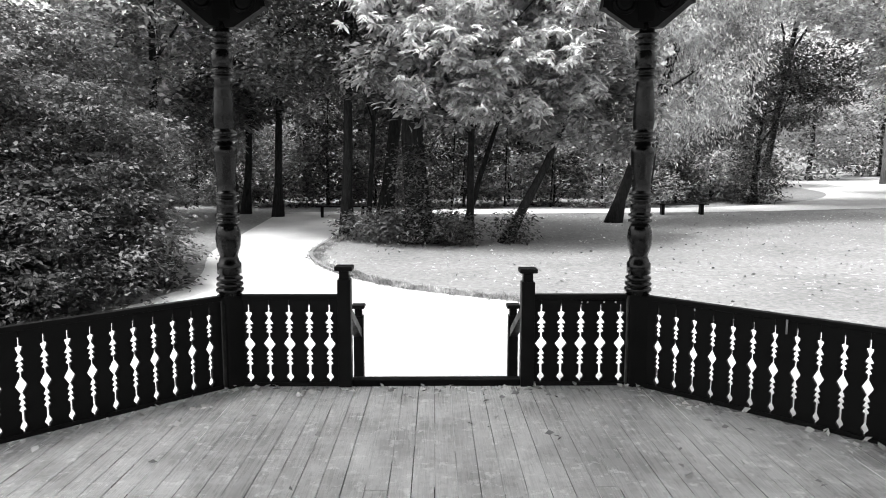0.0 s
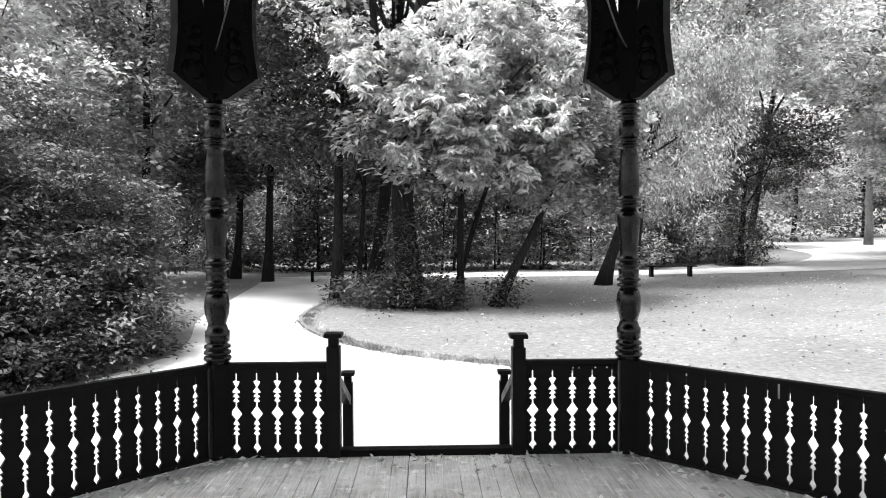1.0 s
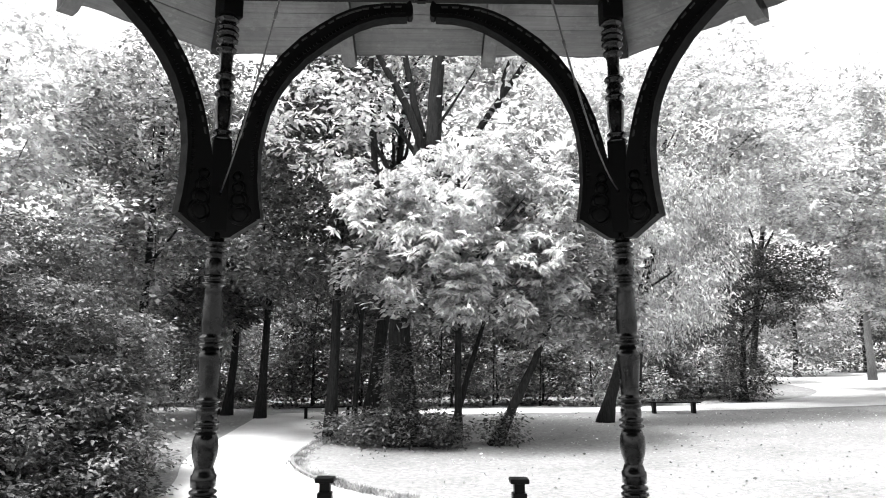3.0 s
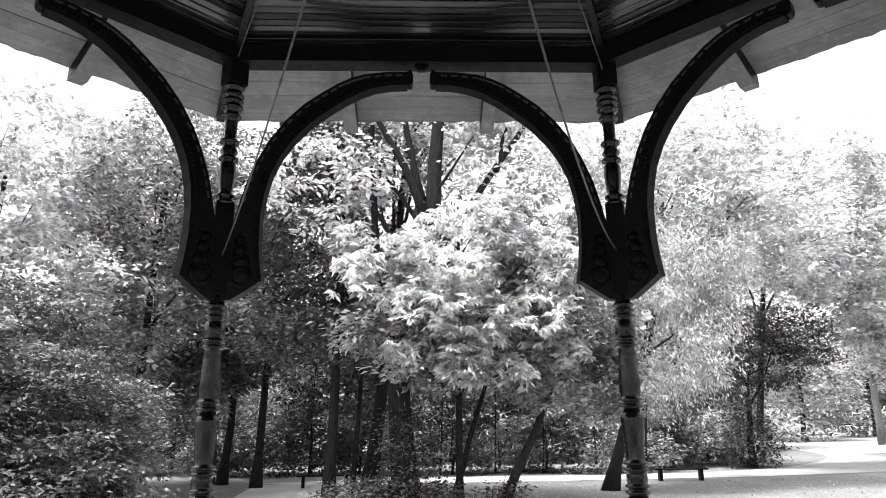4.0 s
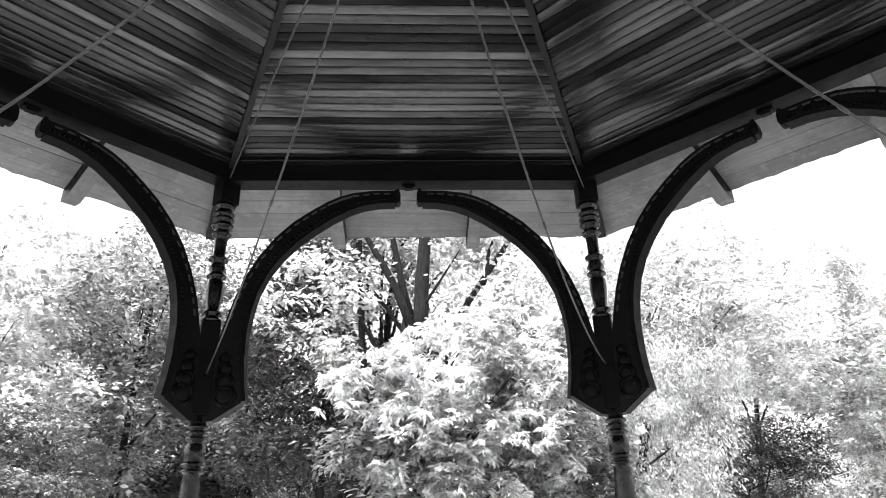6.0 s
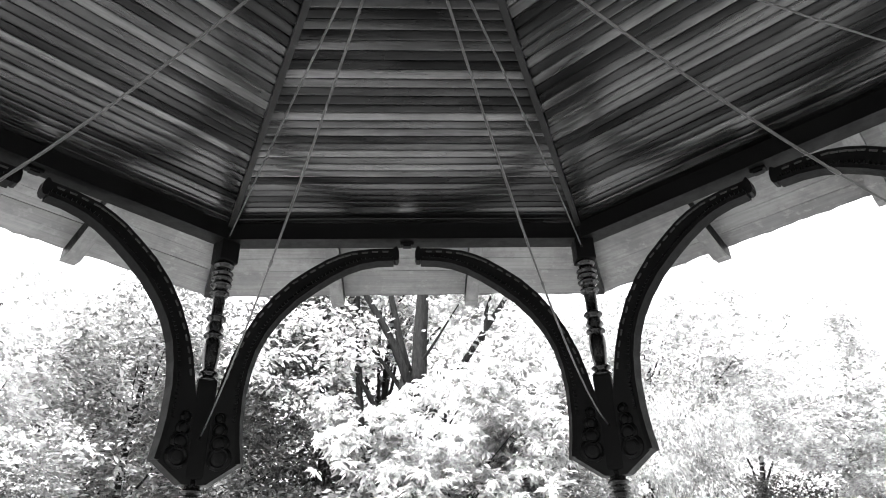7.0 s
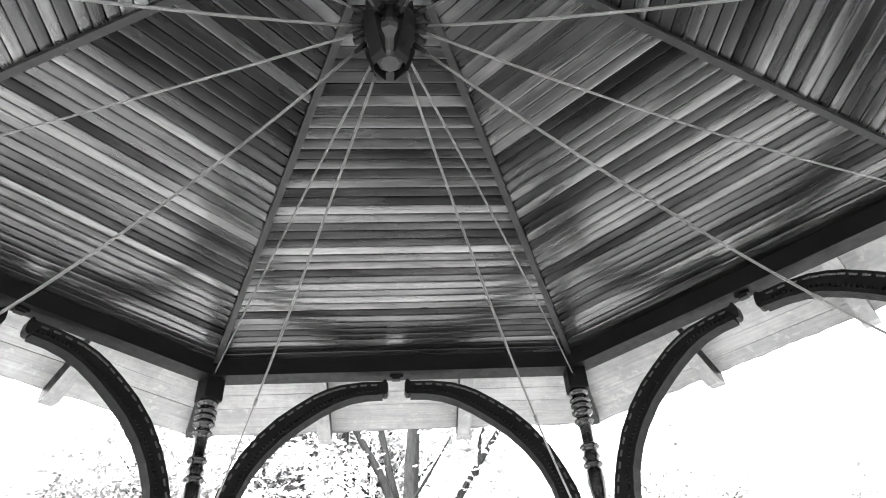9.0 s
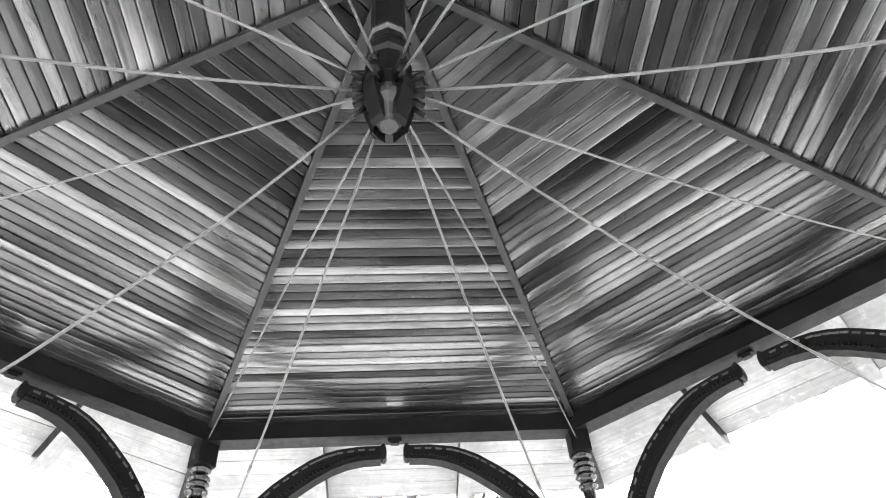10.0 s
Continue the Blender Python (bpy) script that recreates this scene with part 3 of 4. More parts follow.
def rod(k, z_hub, z_end, r_end, slack, label):
    """A thin rod from the pendant towards column k, hanging a little slack."""
    a = radians(22.5 + 45 * k)
    d = Vector((math.sin(a), math.cos(a), 0))
    t = thing("tie_rod", label, "tie rod", group="tie rods of the roof")
    p, q = d * 0.12 + Vector((0, 0, z_hub)), d * r_end + Vector((0, 0, z_end))
    pts = [p.lerp(q, i / 16) - Vector((0, 0, 4 * slack * (i / 16) * (1 - i / 16))) for i in range(17)]
    v, f = tube(pts, [0.0056] * 17, 8)
    child("bar", mesh_of("bar", v, f, STEEL, True), t)
    for c, u, ln in ((p, (pts[1] - pts[0]).normalized(), 0.035), (q, (pts[16] - pts[15]).normalized(), 0.05)):
        v, f = tube([c - u * ln, c + u * ln], [0.011, 0.011], 8)
        child("socket", mesh_of("socket", v, f, BLACK, True), t)
    c = pts[7]
    u = (pts[8] - pts[6]).normalized()
    v, f = tube([c - u * 0.03, c - u * 0.022, c + u * 0.022, c + u * 0.03], [0.0066, 0.0088, 0.0088, 0.0066], 8)
    child("coupling", mesh_of("coupling", v, f, STEEL, True), t)


HIGH = {0: (4.19, 4.75, -0.06), 7: (4.15, 4.855, -0.032), 1: (4.20, 4.72, 0.118), 6: (4.18, 4.82, 0.05)}
LOW = {0: (4.11, 3.14, 0.36), 7: (4.04, 3.10, 0.16), 1: (4.075, 3.035, 0.29), 6: (4.075, 3.185, 0.6)}
for k in range(8):
    h, e, sl = HIGH.get(k, (4.18, 4.80, 0.03))
    rod(k, h, e, 4.1, sl, "thin pale steel tie rod from pendant to roof beam")
    h, e, sl = LOW.get(k, (4.075, 3.12, 0.3))
    rod(k, h, e, 4.1, sl, "thin pale steel tie rod from pendant to column")

# floor boards
floor = thing("floor", "worn pale wooden floor boards of the bandstand", "floor", kind="structure")
v, f = [], []
out = [(RC * math.sin(radians(22.5 + 45 * i)), RC * math.cos(radians(22.5 + 45 * i))) for i in range(8)]
v = [(x * 1.03, y * 1.03, -0.03) for x, y in out] + [(x * 1.03, y * 1.03, GROUND - 0.3) for x, y in out]
f = [tuple(range(8))[::-1], tuple(range(8, 16))] + [(i, (i + 1) % 8, 8 + (i + 1) % 8, 8 + i) for i in range(8)]
child("plinth", mesh_of("plinth", v, f, KERB), floor, label="grey masonry plinth under the floor")
PW = 0.125
half_n = int(A / PW) + 1
for i in range(-half_n, half_n + 1):
    x0, x1 = i * PW + 0.002, (i + 1) * PW - 0.002
    xm = max(abs(x0), abs(x1))
    if xm > A:
        continue
    reach = min(A, A * math.sqrt(2) - xm) + 0.03
    cuts = [-reach] + sorted(random.uniform(-0.7, 0.8) * reach for _ in range(random.choice((1, 1, 2)))) + [reach]
    cuts = [c for j, c in enumerate(cuts) if j == 0 or c - cuts[j - 1] > 0.35]
    cuts[-1] = reach
    for a, b in zip(cuts, cuts[1:]):
        bm = boxed(x0 + random.uniform(0, 0.0015), x1, a + 0.0015, b - 0.0015, -0.028, random.uniform(-0.003, 0.0))
        part("plank", bm, FLOOR, floor)
# pale dust lying in the joints
v, f = [], []
for i in range(-half_n + 1, half_n):
    x = i * PW
    reach = min(A, A * math.sqrt(2) - abs(x)) - 0.1
    y = -reach
    while y < reach:
        ln = random.uniform(0.15, 1.1)
        if random.random() < 0.55:
            k, w = len(v), random.uniform(0.0016, 0.0034)
            e = min(y + ln, reach)
            v += [(x - w, y, 0.0012), (x + w, y, 0.0012), (x + w * 0.6, e, 0.0012), (x - w * 0.6, e, 0.0012), (x - w, y, -0.012), (x + w, y, -0.012), (x + w * 0.6, e, -0.012), (x - w * 0.6, e, -0.012)]
            f += [(k, k + 1, k + 2, k + 3), (k + 4, k + 7, k + 6, k + 5), (k, k + 4, k + 5, k + 1), (k + 1, k + 5, k + 6, k + 2), (k + 2, k + 6, k + 7, k + 3), (k + 3, k + 7, k + 4, k)]
        y += ln
dust = child("dust", mesh_of("dust", v, f, LITTER), floor, label="pale dust in the joints")
tagged(dust, kind="stuff")


# ---- ground, path, lawn ----
def ground_z(x, y):
    d = max(0.0, math.hypot(x, y + 1.2) - 7.0)
    far = max(0.0, d - 24)
    return GROUND - 0.02 + 0.0195 * d + 0.012 * far * far / (far + 15)


def sheet(name, rows, mat, lift, label, category):
    """A sheet that follows the ground: rows of points (x, y), all of one length."""
    n = len(rows[0])
    v = [(x, y, ground_z(x, y) + lift) for r in rows for x, y in r]
    f = [(i * n + j, i * n + j + 1, (i + 1) * n + j + 1, (i + 1) * n + j) for i in range(len(rows) - 1) for j in range(n - 1)]
    return tagged(new(name, mesh_of(name, v, f, mat, True)), label, category, kind="structure")


def spread(a, b, n, p):
    return [a + (b - a) * abs(i / n) ** p for i in range(n + 1)]


radii = [0.0] + spread(3.5, 60, 40, 1.6) + [90, 150, 300, 700, 1600]
sheet("ground", [[(r * math.sin(2 * math.pi * i / 72), r * math.cos(2 * math.pi * i / 72)) for i in range(73)] for r in radii[::-1]], GRASS, 0.0, "mown lawn scattered with fallen leaves", "lawn")


def smooth_line(pts, n):
    out = []
    for i in range(len(pts) - 1):
        p0, p1, p2, p3 = pts[max(i - 1, 0)], pts[i], pts[i + 1], pts[min(i + 2, len(pts) - 1)]
        for k in range(n):
            t = k / n
            out.append(tuple(0.5 * (2 * b + (c - a) * t + (2 * a - 5 * b + 4 * c - d) * t * t + (3 * b - a - 3 * c + d) * t ** 3) for a, b, c, d in zip(p0, p1, p2, p3)))
    return out + [pts[-1]]


def path_between(name, left, right, label):
    a, b = smooth_line(left, 8), smooth_line(right, 8)
    n = min(len(a), len(b))
    rows = [[(p[0] + (q[0] - p[0]) * s, p[1] + (q[1] - p[1]) * s) for s in [i / 6 for i in range(7)]] for p, q in zip(a[:n], b[:n])]
    return sheet(name, rows, GRAVEL, 0.02, label, "path")


# the path from the steps, round the left of the lawn
path_between("path_steps", [(-8.0, 3.0), (-6.0, 6.5), (-4.7, 9.8), (-4.7, 12.0), (-5.6, 15.5), (-6.0, 20.0), (-6.6, 27.0)],
             [(9.0, 3.0), (5.5, 7.2), (1.9, 9.3), (-1.2, 11.3), (-3.0, 14.8), (-2.9, 19.0), (-3.6, 27.0)], "wide pale gravel path leading from the steps")
path_between("path_around", [(-9.5, -12.0), (-11.5, -4.0), (-9.0, 3.0)], [(9.5, -12.0), (11.5, -4.0), (9.0, 3.0)], "pale gravel round the bandstand")
path_between("path_back", [(-6.6, 27.5), (0.0, 29.6), (8.0, 29.8), (15.0, 31.0), (21.5, 36.0), (25.0, 44.0), (26.0, 60.0)],
             [(-3.6, 26.0), (1.0, 27.0), (8.0, 27.4), (16.0, 28.0), (27.0, 31.0), (36.0, 42.0), (40.0, 60.0)], "pale gravel path behind the lawn")
kerb_pts = smooth_line([(1.9, 9.3), (-1.2, 11.3), (-3.0, 14.8), (-2.9, 19.0)], 10)[12:]
v, f = [], []
for i, (x, y) in enumerate(kerb_pts):
    z = ground_z(x, y)
    v += [(x - 0.04, y, z - 0.05), (x - 0.04, y, z + 0.07), (x + 0.05, y, z + 0.07), (x + 0.05, y, z - 0.05)]
for i in range(len(kerb_pts) - 1):
    f += [(i * 4 + j, i * 4 + j + 1, i * 4 + 5 + j, i * 4 + 4 + j) for j in range(3)]
tagged(new("kerb", mesh_of("kerb", v, f, KERB)), "thin dark edging along the curve of the path", "kerb", kind="structure")


# ---- trees ----
def leaf_mesh(name, centres, size, mat, droop=0.2, spray=7, radius=0.35, flat=0.5, seed=1, slim=0.42, star=False):
    """Clumps of small pointed leaves round the centres, as one mesh; star: leaflets spread round each centre."""
    rng = np.random.default_rng(seed)
    c = np.asarray(centres, float)
    n = len(c) * spray
    off = rng.normal(size=(n, 3)) * radius * np.array([0.6, 0.6, 0.6 * flat])
    base = np.repeat(c, spray, 0) + off
    d = off / (np.linalg.norm(off, axis=1, keepdims=True) + 1e-6) + rng.normal(size=(n, 3)) * 0.5
    d[:, 2] = d[:, 2] * 0.6 - droop
    if star:
        a = np.tile(np.arange(spray) * 2 * np.pi / spray, len(c)) + np.repeat(rng.uniform(0, 6.3, len(c)), spray) + rng.normal(size=n) * 0.16
        d = np.stack([np.cos(a), np.sin(a), -droop + rng.normal(size=n) * 0.22], 1) + np.repeat(rng.normal(size=(len(c), 3)) * 0.3, spray, 0)
        base = np.repeat(c, spray, 0) + off * 0.2
    d /= np.linalg.norm(d, axis=1, keepdims=True) + 1e-9
    up = np.array([0, 0, 1.0]) + np.repeat(rng.normal(size=(len(c), 3)) * 0.4, spray, 0) + rng.normal(size=(n, 3)) * 0.16
    s = np.cross(d, up)
    s /= np.linalg.norm(s, axis=1, keepdims=True) + 1e-9
    w = np.cross(s, d)
    ln = size * rng.uniform(0.65, 1.35, (n, 1))
    quad = np.stack([base, base + d * ln * 0.5 + s * ln * slim * 0.5 + w * ln * 0.06, base + d * ln - w * ln * 0.08, base + d * ln * 0.5 - s * ln * slim * 0.5 + w * ln * 0.06], 1)
    me = bpy.data.meshes.new(name)
    me.vertices.add(4 * n)
    me.vertices.foreach_set("co", quad.ravel())
    me.loops.add(4 * n)
    me.loops.foreach_set("vertex_index", np.arange(4 * n, dtype=np.int32))
    me.polygons.add(n)
    me.polygons.foreach_set("loop_start", np.arange(0, 4 * n, 4, dtype=np.int32))
    me.polygons.foreach_set("loop_total", np.full(n, 4, dtype=np.int32))
    me.materials.append(mat)
    me.update(calc_edges=True)
    me.validate()
    return me


def crown_points(blobs, per_m2, seed, gaps=0.0):
    """Clump centres in an uneven shell of ellipsoids: each (x, y, z, rx, ry, rz)."""
    rng = np.random.default_rng(seed)
    out = []
    for x, y, z, rx, ry, rz in blobs:
        n = int(per_m2 * 4.2 * (rx * ry + ry * rz + rx * rz))
        d = rng.normal(size=(n, 3))
        d /= np.linalg.norm(d, axis=1, keepdims=True)
        lump = 1 + 0.16 * np.sin(d[:, 0] * 7 + x) * np.cos(d[:, 1] * 6 + y) + 0.12 * np.sin(d[:, 2] * 9 + z)
        r = rng.uniform(0.35, 1.0, (n, 1)) ** 0.45 * lump[:, None]
        out.append(d * r * np.array([rx, ry, rz]) + np.array([x, y, z]))
    p = np.concatenate(out)
    if gaps:
        q = np.sin(p[:, 0] * 2.1 + 1.3 * np.sin(p[:, 2] * 1.7)) * np.sin(p[:, 1] * 1.9 + p[:, 2] * 0.8) * np.cos(p[:, 2] * 2.6)
        p = p[q < 1 - gaps * 1.3 + rng.uniform(-0.25, 0.25, len(p))]
    return p


def limb_path(a, b, bend, rng, n=6):
    a, b = Vector(a), Vector(b)
    o = Vector((rng.uniform(-1, 1), rng.uniform(-1, 1), rng.uniform(-0.3, 0.5))) * bend
    return [a.lerp(b, i / n) + o * math.sin(math.pi * i / n) + Vector((rng.uniform(-1, 1), rng.uniform(-1, 1), 0)) * bend * 0.15 * (0 < i < n) for i in range(n + 1)]


def tree(label, foot, top, r, blobs, leaf, mat, per_m2=7, seed=1, bark=BARK, limbs=6, category="tree", gaps=0.35, spray=8, radius=0.4, droop=0.25, flat=0.5, flare=1.6, name="tree", bare=0.35, slim=0.42, stems=(), star=False):
    rng = random.Random(seed)
    x, y = foot
    z = ground_z(x, y) - 0.08
    t = thing(name, label, category, pose(x, y, z), "trees of the park" if name == "tree" else "")
    base, tip = Vector((0, 0, 0)), Vector((top[0] - x, top[1] - y, top[2] - z))
    line = limb_path(base, tip, r * 1.2, rng, 9)
    radii = [r * flare] + [r * (1.02 - 0.75 * (i / 9)) for i in range(1, 10)]
    v, f = tube(line, radii, 12)
    child("trunk", mesh_of("trunk", v, f, bark, True), t)
    for p, q, rr in stems:
        pts = limb_path(Vector(p) - Vector((x, y, z)), Vector(q) - Vector((x, y, z)), 0.25, rng, 6)
        v, f = tube(pts, [rr * (1 - 0.55 * j / 6) for j in range(7)], 9)
        child("stem", mesh_of("stem", v, f, bark, True), t)
    for i in range(limbs):
        s = bare + (0.95 - bare) * rng.random()
        k = s * 9
        p = line[int(k)].lerp(line[min(int(k) + 1, 9)], k - int(k))
        bx = blobs[i % len(blobs)]
        q = Vector((bx[0] - x + rng.uniform(-0.7, 0.7) * bx[3], bx[1] - y + rng.uniform(-0.7, 0.7) * bx[4], bx[2] - z + rng.uniform(-0.4, 0.8) * bx[5]))
        pts = limb_path(p, q, (q - p).length * 0.12, rng, 5)
        rr = r * (1 - 0.7 * s) * 0.55
        v, f = tube(pts, [rr * (1 - 0.82 * j / 5) for j in range(6)], 7)
        child("limb", mesh_of("limb", v, f, bark, True), t)
    c = crown_points([(a - x, b - y, e - z, g, h, k) for a, b, e, g, h, k in blobs], per_m2, seed, gaps)
    big = name == "tree"
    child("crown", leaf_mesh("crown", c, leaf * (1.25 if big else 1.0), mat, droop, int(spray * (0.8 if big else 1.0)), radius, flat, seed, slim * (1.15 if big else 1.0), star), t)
    return t


def bush(label, blobs, leaf, mat, per_m2, seed, spray=8, radius=0.3, droop=0.1, flat=0.5, gaps=0.2, name="shrub", slim=0.42):
    x, y = blobs[0][0], blobs[0][1]
    return tree(label, (x, y), (x, y, blobs[0][2] + blobs[0][5] * 0.8), 0.07, blobs, leaf, mat, per_m2, seed, BARK, 5, "shrub", gaps, spray, radius, droop, flat, name=name, bare=0.05, slim=slim)


# dense dark evergreen at the edge of the path
bush("dense dark evergreen shrub beside the path", [(-7.3, 11.0, 1.5, 2.3, 2.0, 2.2), (-6.3, 10.3, 0.5, 1.6, 1.5, 1.4), (-8.4, 9.6, 1.7, 2.3, 2.0, 2.6), (-6.6, 12.2, 1.3, 1.6, 1.6, 1.9), (-6.6, 8.8, 0.2, 1.5, 1.4, 1.2), (-8.6, 7.8, 0.6, 1.8, 1.5, 1.6), (-5.6, 9.5, -0.1, 1.0, 1.0, 0.8), (-5.5, 10.7, 0.0, 0.9, 0.9, 0.8), (-6.7, 8.2, -0.1, 1.2, 1.0, 0.8), (-7.7, 7.2, 0.0, 1.2, 1.0, 0.9)],
     0.1, NEEDLE, 12, 11, 42, 0.36, 0.18, 0.2, 0.3, slim=0.5)
bush("tall dark evergreen shrub beside the path", [(-11.4, 13.0, 2.6, 3.0, 2.4, 3.4), (-9.2, 14.0, 2.6, 2.4, 2.2, 2.9), (-13.0, 10.5, 2.2, 2.6, 2.4, 3.0)], 0.12, NEEDLE, 9, 12, 42, 0.42, 0.2, 0.22, 0.35, slim=0.5)

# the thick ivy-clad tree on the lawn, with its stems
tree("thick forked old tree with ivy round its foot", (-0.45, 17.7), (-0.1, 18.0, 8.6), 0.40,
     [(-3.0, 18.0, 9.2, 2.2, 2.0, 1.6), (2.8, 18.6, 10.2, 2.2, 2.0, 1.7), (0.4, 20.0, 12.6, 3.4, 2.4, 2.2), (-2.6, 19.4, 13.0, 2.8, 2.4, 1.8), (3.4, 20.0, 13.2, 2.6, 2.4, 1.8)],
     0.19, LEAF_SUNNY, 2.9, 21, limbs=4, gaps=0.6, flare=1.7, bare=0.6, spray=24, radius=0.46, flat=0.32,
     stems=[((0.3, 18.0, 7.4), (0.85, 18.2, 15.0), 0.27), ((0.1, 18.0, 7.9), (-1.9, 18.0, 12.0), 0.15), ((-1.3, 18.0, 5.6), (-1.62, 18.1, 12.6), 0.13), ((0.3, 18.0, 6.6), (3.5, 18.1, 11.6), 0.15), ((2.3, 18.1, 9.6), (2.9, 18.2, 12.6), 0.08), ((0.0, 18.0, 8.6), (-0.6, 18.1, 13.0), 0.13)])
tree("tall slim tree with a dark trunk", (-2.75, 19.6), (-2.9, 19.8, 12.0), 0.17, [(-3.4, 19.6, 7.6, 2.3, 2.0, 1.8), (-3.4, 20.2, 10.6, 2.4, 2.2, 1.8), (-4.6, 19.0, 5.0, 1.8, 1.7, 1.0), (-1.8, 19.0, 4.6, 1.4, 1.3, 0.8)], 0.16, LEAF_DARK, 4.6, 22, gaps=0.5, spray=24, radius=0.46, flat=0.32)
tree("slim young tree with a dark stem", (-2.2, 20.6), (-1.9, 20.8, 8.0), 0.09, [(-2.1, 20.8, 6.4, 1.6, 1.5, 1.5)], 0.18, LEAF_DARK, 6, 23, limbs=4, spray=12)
tree("tall tree with a straight dark trunk", (-1.75, 21.3), (-0.4, 21.5, 15.0), 0.23, [(-1.6, 21.4, 11.2, 2.8, 2.6, 2.2), (0.2, 21.8, 13.8, 2.4, 2.4, 1.8)], 0.18, LEAF, 3.2, 24, gaps=0.6, spray=24, radius=0.46, flat=0.32, limbs=9)
tree("small leaning tree with dark bark", (0.8, 19.2), (2.6, 19.4, 5.2), 0.11, [(1.7, 19.4, 5.2, 1.9, 1.6, 1.3), (2.8, 19.6, 3.8, 1.4, 1.3, 0.8)], 0.18, LEAF, 6, 25, limbs=4, bare=0.6, spray=22, radius=0.42, flat=0.35)
tree("leaning tree with ivy at its foot", (1.95, 17.55), (4.3, 17.8, 4.8), 0.15, [(3.9, 17.8, 4.6, 2.0, 1.7, 1.4), (3.5, 17.1, 3.1, 1.2, 0.8, 0.6), (3.0, 17.4, 6.6, 2.0, 1.8, 1.4), (5.2, 18.2, 3.2, 1.4, 1.3, 1.0), (0.4, 16.7, 3.6, 1.5, 0.9, 0.8), (-1.1, 16.9, 4.4, 1.3, 0.9, 0.7)], 0.18, LEAF, 6, 26, limbs=4, bare=0.6, spray=22, radius=0.42, flat=0.35)
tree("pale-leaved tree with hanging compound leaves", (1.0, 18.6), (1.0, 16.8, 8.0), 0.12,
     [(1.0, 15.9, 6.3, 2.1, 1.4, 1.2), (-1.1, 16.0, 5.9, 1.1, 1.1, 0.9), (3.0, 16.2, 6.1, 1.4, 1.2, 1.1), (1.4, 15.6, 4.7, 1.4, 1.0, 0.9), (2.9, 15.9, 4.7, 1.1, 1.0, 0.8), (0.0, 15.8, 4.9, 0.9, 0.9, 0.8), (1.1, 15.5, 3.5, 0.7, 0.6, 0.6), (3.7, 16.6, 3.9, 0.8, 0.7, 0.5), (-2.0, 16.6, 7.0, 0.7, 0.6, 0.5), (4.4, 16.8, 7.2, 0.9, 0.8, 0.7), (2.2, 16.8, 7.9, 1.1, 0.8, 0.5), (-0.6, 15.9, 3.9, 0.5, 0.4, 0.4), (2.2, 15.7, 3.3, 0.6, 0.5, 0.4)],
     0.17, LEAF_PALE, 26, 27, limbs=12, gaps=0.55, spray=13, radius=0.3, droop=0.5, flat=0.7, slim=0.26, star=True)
bush("ivy spreading round the foot of the tree", [(-0.4, 17.3, 0.15, 1.5, 1.1, 0.5), (-1.7, 18.2, 0.1, 1.2, 0.9, 0.4), (0.5, 17.0, 0.0, 0.7, 0.6, 0.3), (-0.5, 17.6, 1.3, 0.6, 0.6, 1.2)], 0.13, LEAF_DARK, 30, 28, name="ivy", gaps=0.15)
bush("ivy on the foot of a leaning tree", [(2.15, 17.4, 0.1, 0.5, 0.45, 0.45)], 0.12, LEAF_DARK, 40, 29, name="ivy", gaps=0.1)

# understorey added behind the stems, its shade put into dark leaf colour
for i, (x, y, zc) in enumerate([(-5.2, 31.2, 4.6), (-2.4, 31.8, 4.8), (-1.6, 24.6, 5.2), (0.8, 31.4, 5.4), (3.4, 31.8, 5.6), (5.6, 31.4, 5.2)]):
    tree("young tree with leaves coloured dark for shade", (x, y), (x + 0.2, y, zc + 2.2), 0.04, [(x, y, zc, 1.7, 1.3, 1.1), (x + 0.6, y - 0.4, zc + 1.8, 1.6, 1.3, 1.0), (x - 0.5, y - 0.3, zc - 1.5, 1.3, 1.1, 0.7)], 0.17, LEAF_DARK if i < 4 else LEAF, 5, 90 + i, limbs=4, gaps=0.35, spray=22, radius=0.4, flat=0.35)

# trees on the right, most with bright light put into the leaf colour
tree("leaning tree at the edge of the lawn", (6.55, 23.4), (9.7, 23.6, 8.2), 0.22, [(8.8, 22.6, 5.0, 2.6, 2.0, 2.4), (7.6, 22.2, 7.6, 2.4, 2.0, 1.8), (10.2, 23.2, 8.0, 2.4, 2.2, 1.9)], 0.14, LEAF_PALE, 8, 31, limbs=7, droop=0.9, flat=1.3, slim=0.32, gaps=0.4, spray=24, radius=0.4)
tree("tall spreading tree with leaves coloured as sunlit", (10.1, 31.5), (11.0, 26.8, 13.0), 0.26, [(10.6, 23.8, 11.4, 3.4, 2.8, 2.2), (13.6, 24.0, 9.2, 3.0, 2.6, 1.9), (8.0, 24.0, 12.4, 2.6, 2.4, 1.9), (12.2, 24.6, 13.6, 2.8, 2.6, 1.6)], 0.2, LEAF_SUNNY, 3.4, 32, limbs=12, gaps=0.5, spray=24, radius=0.46, flat=0.32)
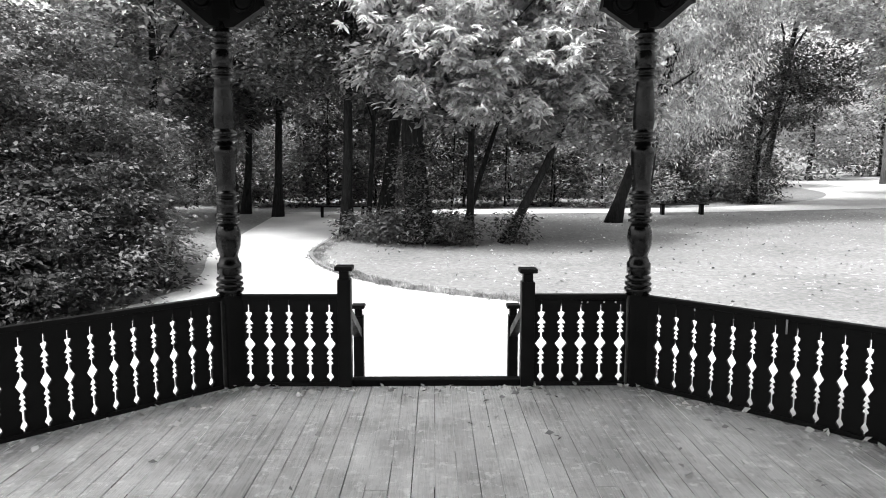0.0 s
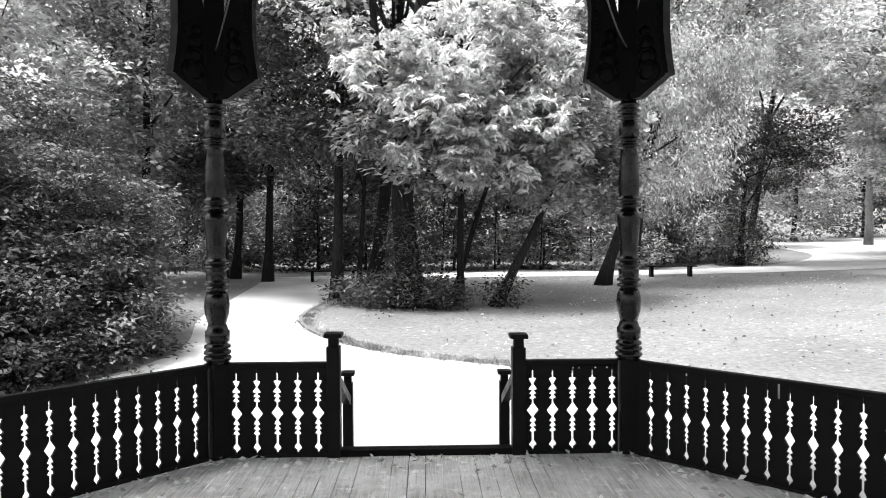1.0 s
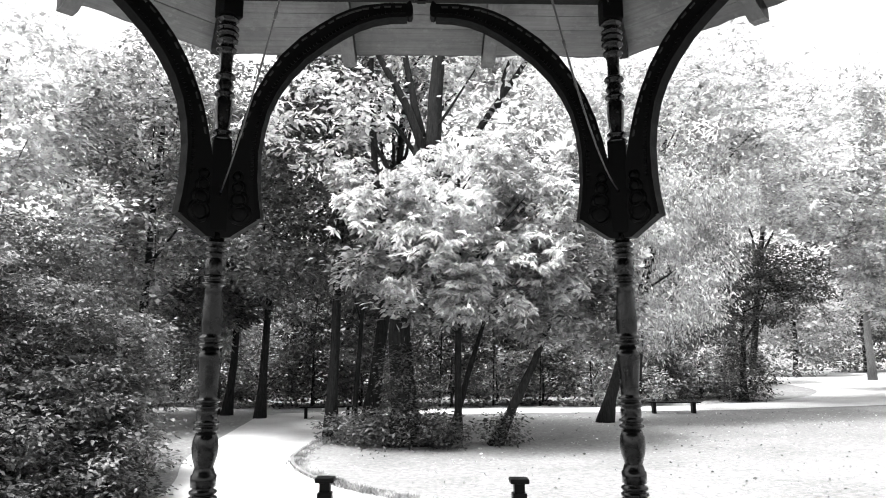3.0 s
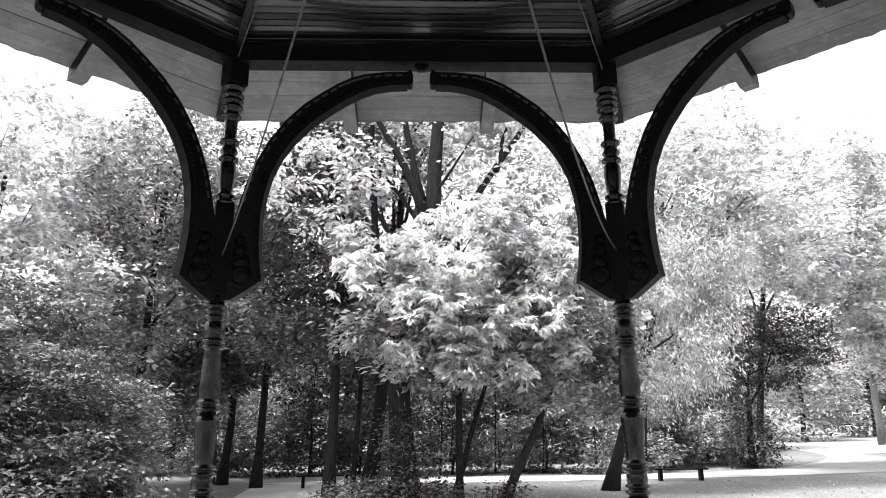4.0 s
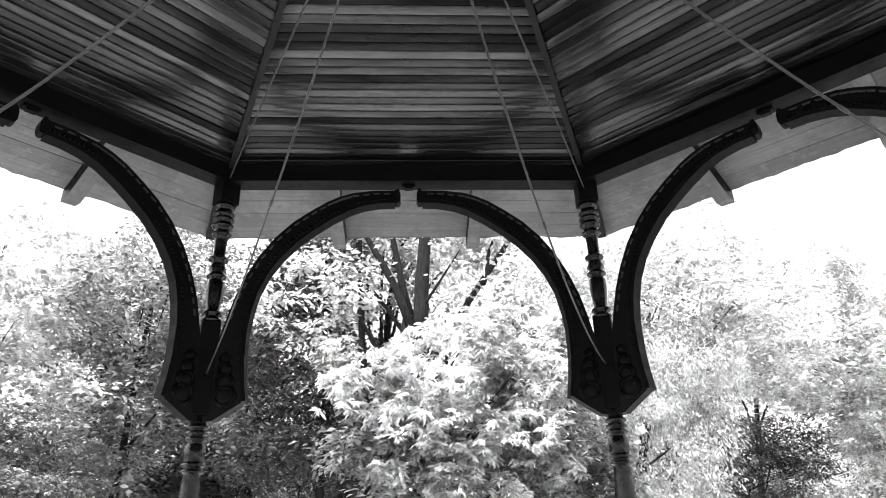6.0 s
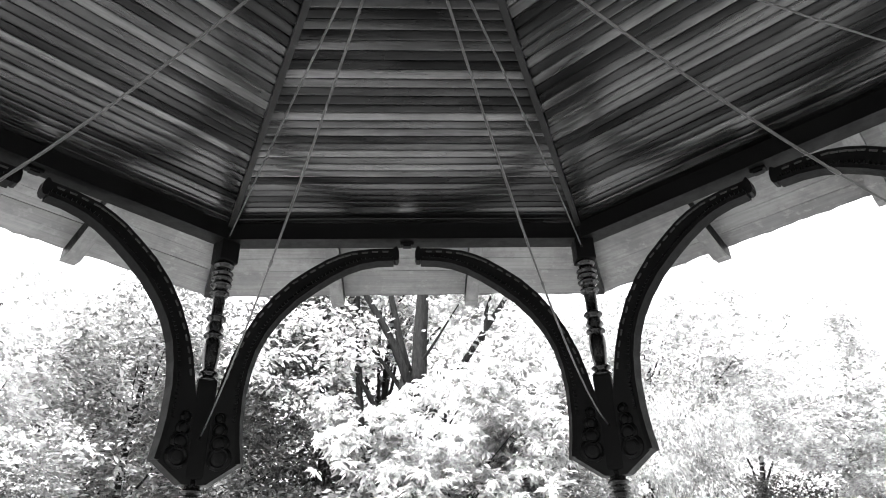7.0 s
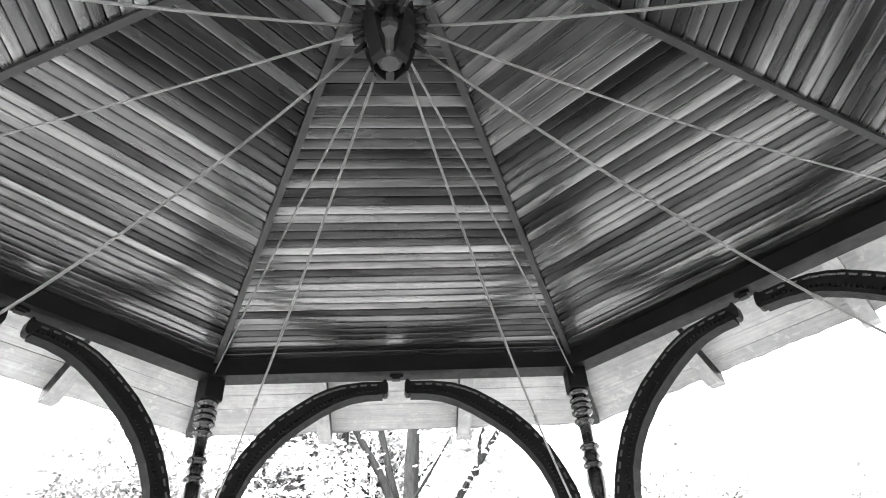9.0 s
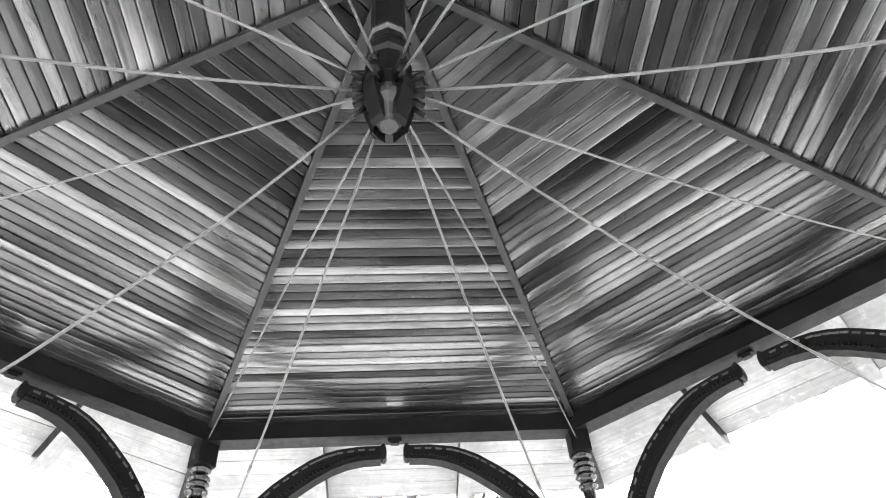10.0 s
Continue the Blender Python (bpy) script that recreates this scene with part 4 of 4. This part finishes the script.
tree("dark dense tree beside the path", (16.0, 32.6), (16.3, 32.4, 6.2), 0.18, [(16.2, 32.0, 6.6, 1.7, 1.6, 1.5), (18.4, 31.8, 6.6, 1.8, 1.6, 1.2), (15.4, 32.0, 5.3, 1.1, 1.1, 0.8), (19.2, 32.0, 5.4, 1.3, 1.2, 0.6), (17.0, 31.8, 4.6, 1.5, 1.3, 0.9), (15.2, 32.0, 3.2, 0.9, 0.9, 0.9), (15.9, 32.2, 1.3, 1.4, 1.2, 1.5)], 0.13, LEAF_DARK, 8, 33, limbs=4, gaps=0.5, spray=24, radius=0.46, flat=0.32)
tree("broad tree behind the path with leaves coloured as sunlit", (18.0, 36.0), (19.0, 33.0, 15.5), 0.2, [(19.5, 30.0, 10.0, 4.0, 3.2, 2.4), (23.0, 30.0, 7.0, 3.2, 2.8, 1.7), (16.5, 28.6, 11.5, 3.0, 2.8, 2.0), (24.5, 31.0, 12.0, 3.6, 3.2, 2.4), (20.0, 30.0, 14.5, 3.2, 3.0, 2.0)], 0.24, LEAF_SUNNY, 2.9, 34, limbs=12, gaps=0.45, spray=24, radius=0.46, flat=0.32)
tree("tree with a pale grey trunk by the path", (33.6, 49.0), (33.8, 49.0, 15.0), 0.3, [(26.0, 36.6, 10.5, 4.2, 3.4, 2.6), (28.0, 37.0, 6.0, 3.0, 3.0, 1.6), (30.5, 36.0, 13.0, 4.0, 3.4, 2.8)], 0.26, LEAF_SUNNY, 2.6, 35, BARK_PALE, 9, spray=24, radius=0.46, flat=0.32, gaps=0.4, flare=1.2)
tree("tree at the bend of the path with leaves coloured as sunlit", (33.5, 36.5), (33.0, 36.0, 14.0), 0.24, [(31.5, 33.5, 9.0, 3.6, 3.0, 2.4), (33.5, 33.0, 13.0, 4.0, 3.4, 2.6), (36.0, 34.0, 7.0, 3.4, 3.0, 2.0)], 0.26, LEAF_SUNNY, 2.6, 36, BARK, 9, spray=24, radius=0.46, flat=0.32, gaps=0.4)

# woods on the left, shade and high light put into the leaf tones
for i, (x, y, h, r, mt) in enumerate([(-6.3, 25.7, 12.0, 2.6, LEAF_DARK), (-9.6, 22.0, 12.5, 3.0, LEAF), (-13.5, 19.0, 11.5, 3.2, LEAF_PALE), (-17.0, 15.0, 10.0, 3.2, LEAF), (-8.6, 27.5, 12.0, 3.0, LEAF_DARK), (-12.6, 26.0, 13.0, 3.4, LEAF), (-8.0, 27.2, 10.0, 2.2, LEAF)]):
    tree("woodland tree with a slim dark trunk", (x, y), (x + 0.4, y, h), 0.17, [(x, y - 0.6, h * 0.78, r, r * 0.9, r * 0.6), (x + 1.4, y - 0.8, h * 0.54, r * 0.9, r * 0.8, r * 0.5), (x - 1.2, y - 0.4, h * 0.36, r * 0.8, r * 0.8, r * 0.4), (x + 0.4, y, h * 0.98, r * 0.9, r * 0.8, r * 0.5)],
         0.19, mt, 3.4, 40 + i, limbs=9, gaps=0.45, spray=24, radius=0.46, flat=0.32)
# woods behind the lawn and all round
for i in range(40):
    a = radians(-62 + 116 * i / 27) if i < 28 else radians(70 + 215 * (i - 28) / 11)
    d = (39 + 6 * (i % 3)) if i < 28 else 46 + 6 * (i % 2)
    x, y = d * math.sin(a) * 1.1, d * math.cos(a) + (1.5 if i < 28 else -1.2)
    if i < 28 and 0.5 < x / y < 0.85 and y < 58:
        x, y = x * 1.6, y * 1.6
    h, r = (13.0 if i < 28 else 9.0) + 2.5 * math.sin(i * 2.3), 4.0
    tree("woodland tree at the edge of the park", (x, y), (x + 0.5, y, h), 0.22, [(x, y, h * 0.75, r, r * 0.8, r * 0.7), (x + 1.8, y - 0.5, h * 0.45, r * 0.9, r * 0.8, r * 0.6), (x - 1.6, y - 0.4, h * 0.22, r * 0.9, r * 0.7, r * 0.5)],
         0.3, (LEAF, LEAF_DARK, LEAF)[i % 3], 1.9, 60 + i, limbs=5, gaps=0.35, spray=16, radius=0.6, flat=0.35)
# undergrowth behind the lawn, mostly dark on the left with shade in the colour
for i in range(15):
    x = -14 + 2.2 * i
    y = 31.7 + 0.6 * math.sin(i * 1.7) + max(0, x - 11) * 0.75
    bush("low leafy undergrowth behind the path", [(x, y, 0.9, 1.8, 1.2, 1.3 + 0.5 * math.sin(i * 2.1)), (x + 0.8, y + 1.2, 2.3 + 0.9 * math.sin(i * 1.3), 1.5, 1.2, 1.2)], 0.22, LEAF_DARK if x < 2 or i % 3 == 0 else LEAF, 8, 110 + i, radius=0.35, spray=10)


# ---- benches ----
def bench(x, y, turn):
    b = thing("bench", "dark wooden park bench without a back on posts", "bench", pose(x, y, ground_z(x, y), 0, 0, turn), "park benches")
    for dy in (-0.14, 0.0, 0.14):
        part("slat", boxed(-1.05, 1.05, dy - 0.06, dy + 0.06, 0.42, 0.465, 0.008), BLACK_WORN, b)
    for dx in (-0.8, 0.8):
        part("leg", boxed(dx - 0.06, dx + 0.06, -0.16, 0.16, -0.02, 0.42, 0.01), BLACK, b)


bench(10.25, 26.6, -3)
bench(-3.7, 25.6, 8)

# ---- fallen leaves ----
def litter(name, pts, size, label, mat=LITTER):
    me = leaf_mesh(name, pts, size, mat, 0.0, 1, 0.01, 0.2, 6, 0.6)
    return tagged(new(name, me), label, "leaves", kind="stuff")


rng = np.random.default_rng(3)
pts = []
for k in range(8):
    n = 110
    s, dist = rng.uniform(-HALF, HALF, n), A - 0.06 - np.abs(rng.normal(0, 0.13, n))
    a = radians(45 * k)
    pts += [(x * math.cos(a) + d * math.sin(a), -x * math.sin(a) + d * math.cos(a), 0.012) for x, d in zip(s, dist)]
pts += [(x, y, 0.012) for x, y in rng.uniform(-3.2, 3.2, (260, 2)) if abs(x) + abs(y) < 5]
litter("floor_leaves", pts, 0.06, "small pale dry leaves and twigs on the floor")
edge = smooth_line([(9.0, 3.0), (5.5, 7.2), (1.9, 9.3), (-1.2, 11.3), (-3.0, 14.8), (-2.9, 19.0)], 60)
tuft = [(x + rng.normal(0.12, 0.1), y + rng.normal(0.1, 0.1)) for x, y in edge for _ in range(9)]
tagged(new("grass_edge", leaf_mesh("grass_edge", [(x, y, ground_z(x, y)) for x, y in tuft], 0.09, LEAF, -1.4, 5, 0.05, 0.1, 8, 0.14)), "short grass along the edge of the path", "grass", kind="stuff")
pts = [(x, y, ground_z(x, y) + 0.03) for x, y in zip(rng.uniform(-3, 22, 2600), rng.uniform(9, 27, 2600)) if x > 2.5 - (y - 9) * 0.9]
litter("lawn_leaves", pts, 0.075, "pale dry leaves scattered over the lawn", LAWN_LEAF)
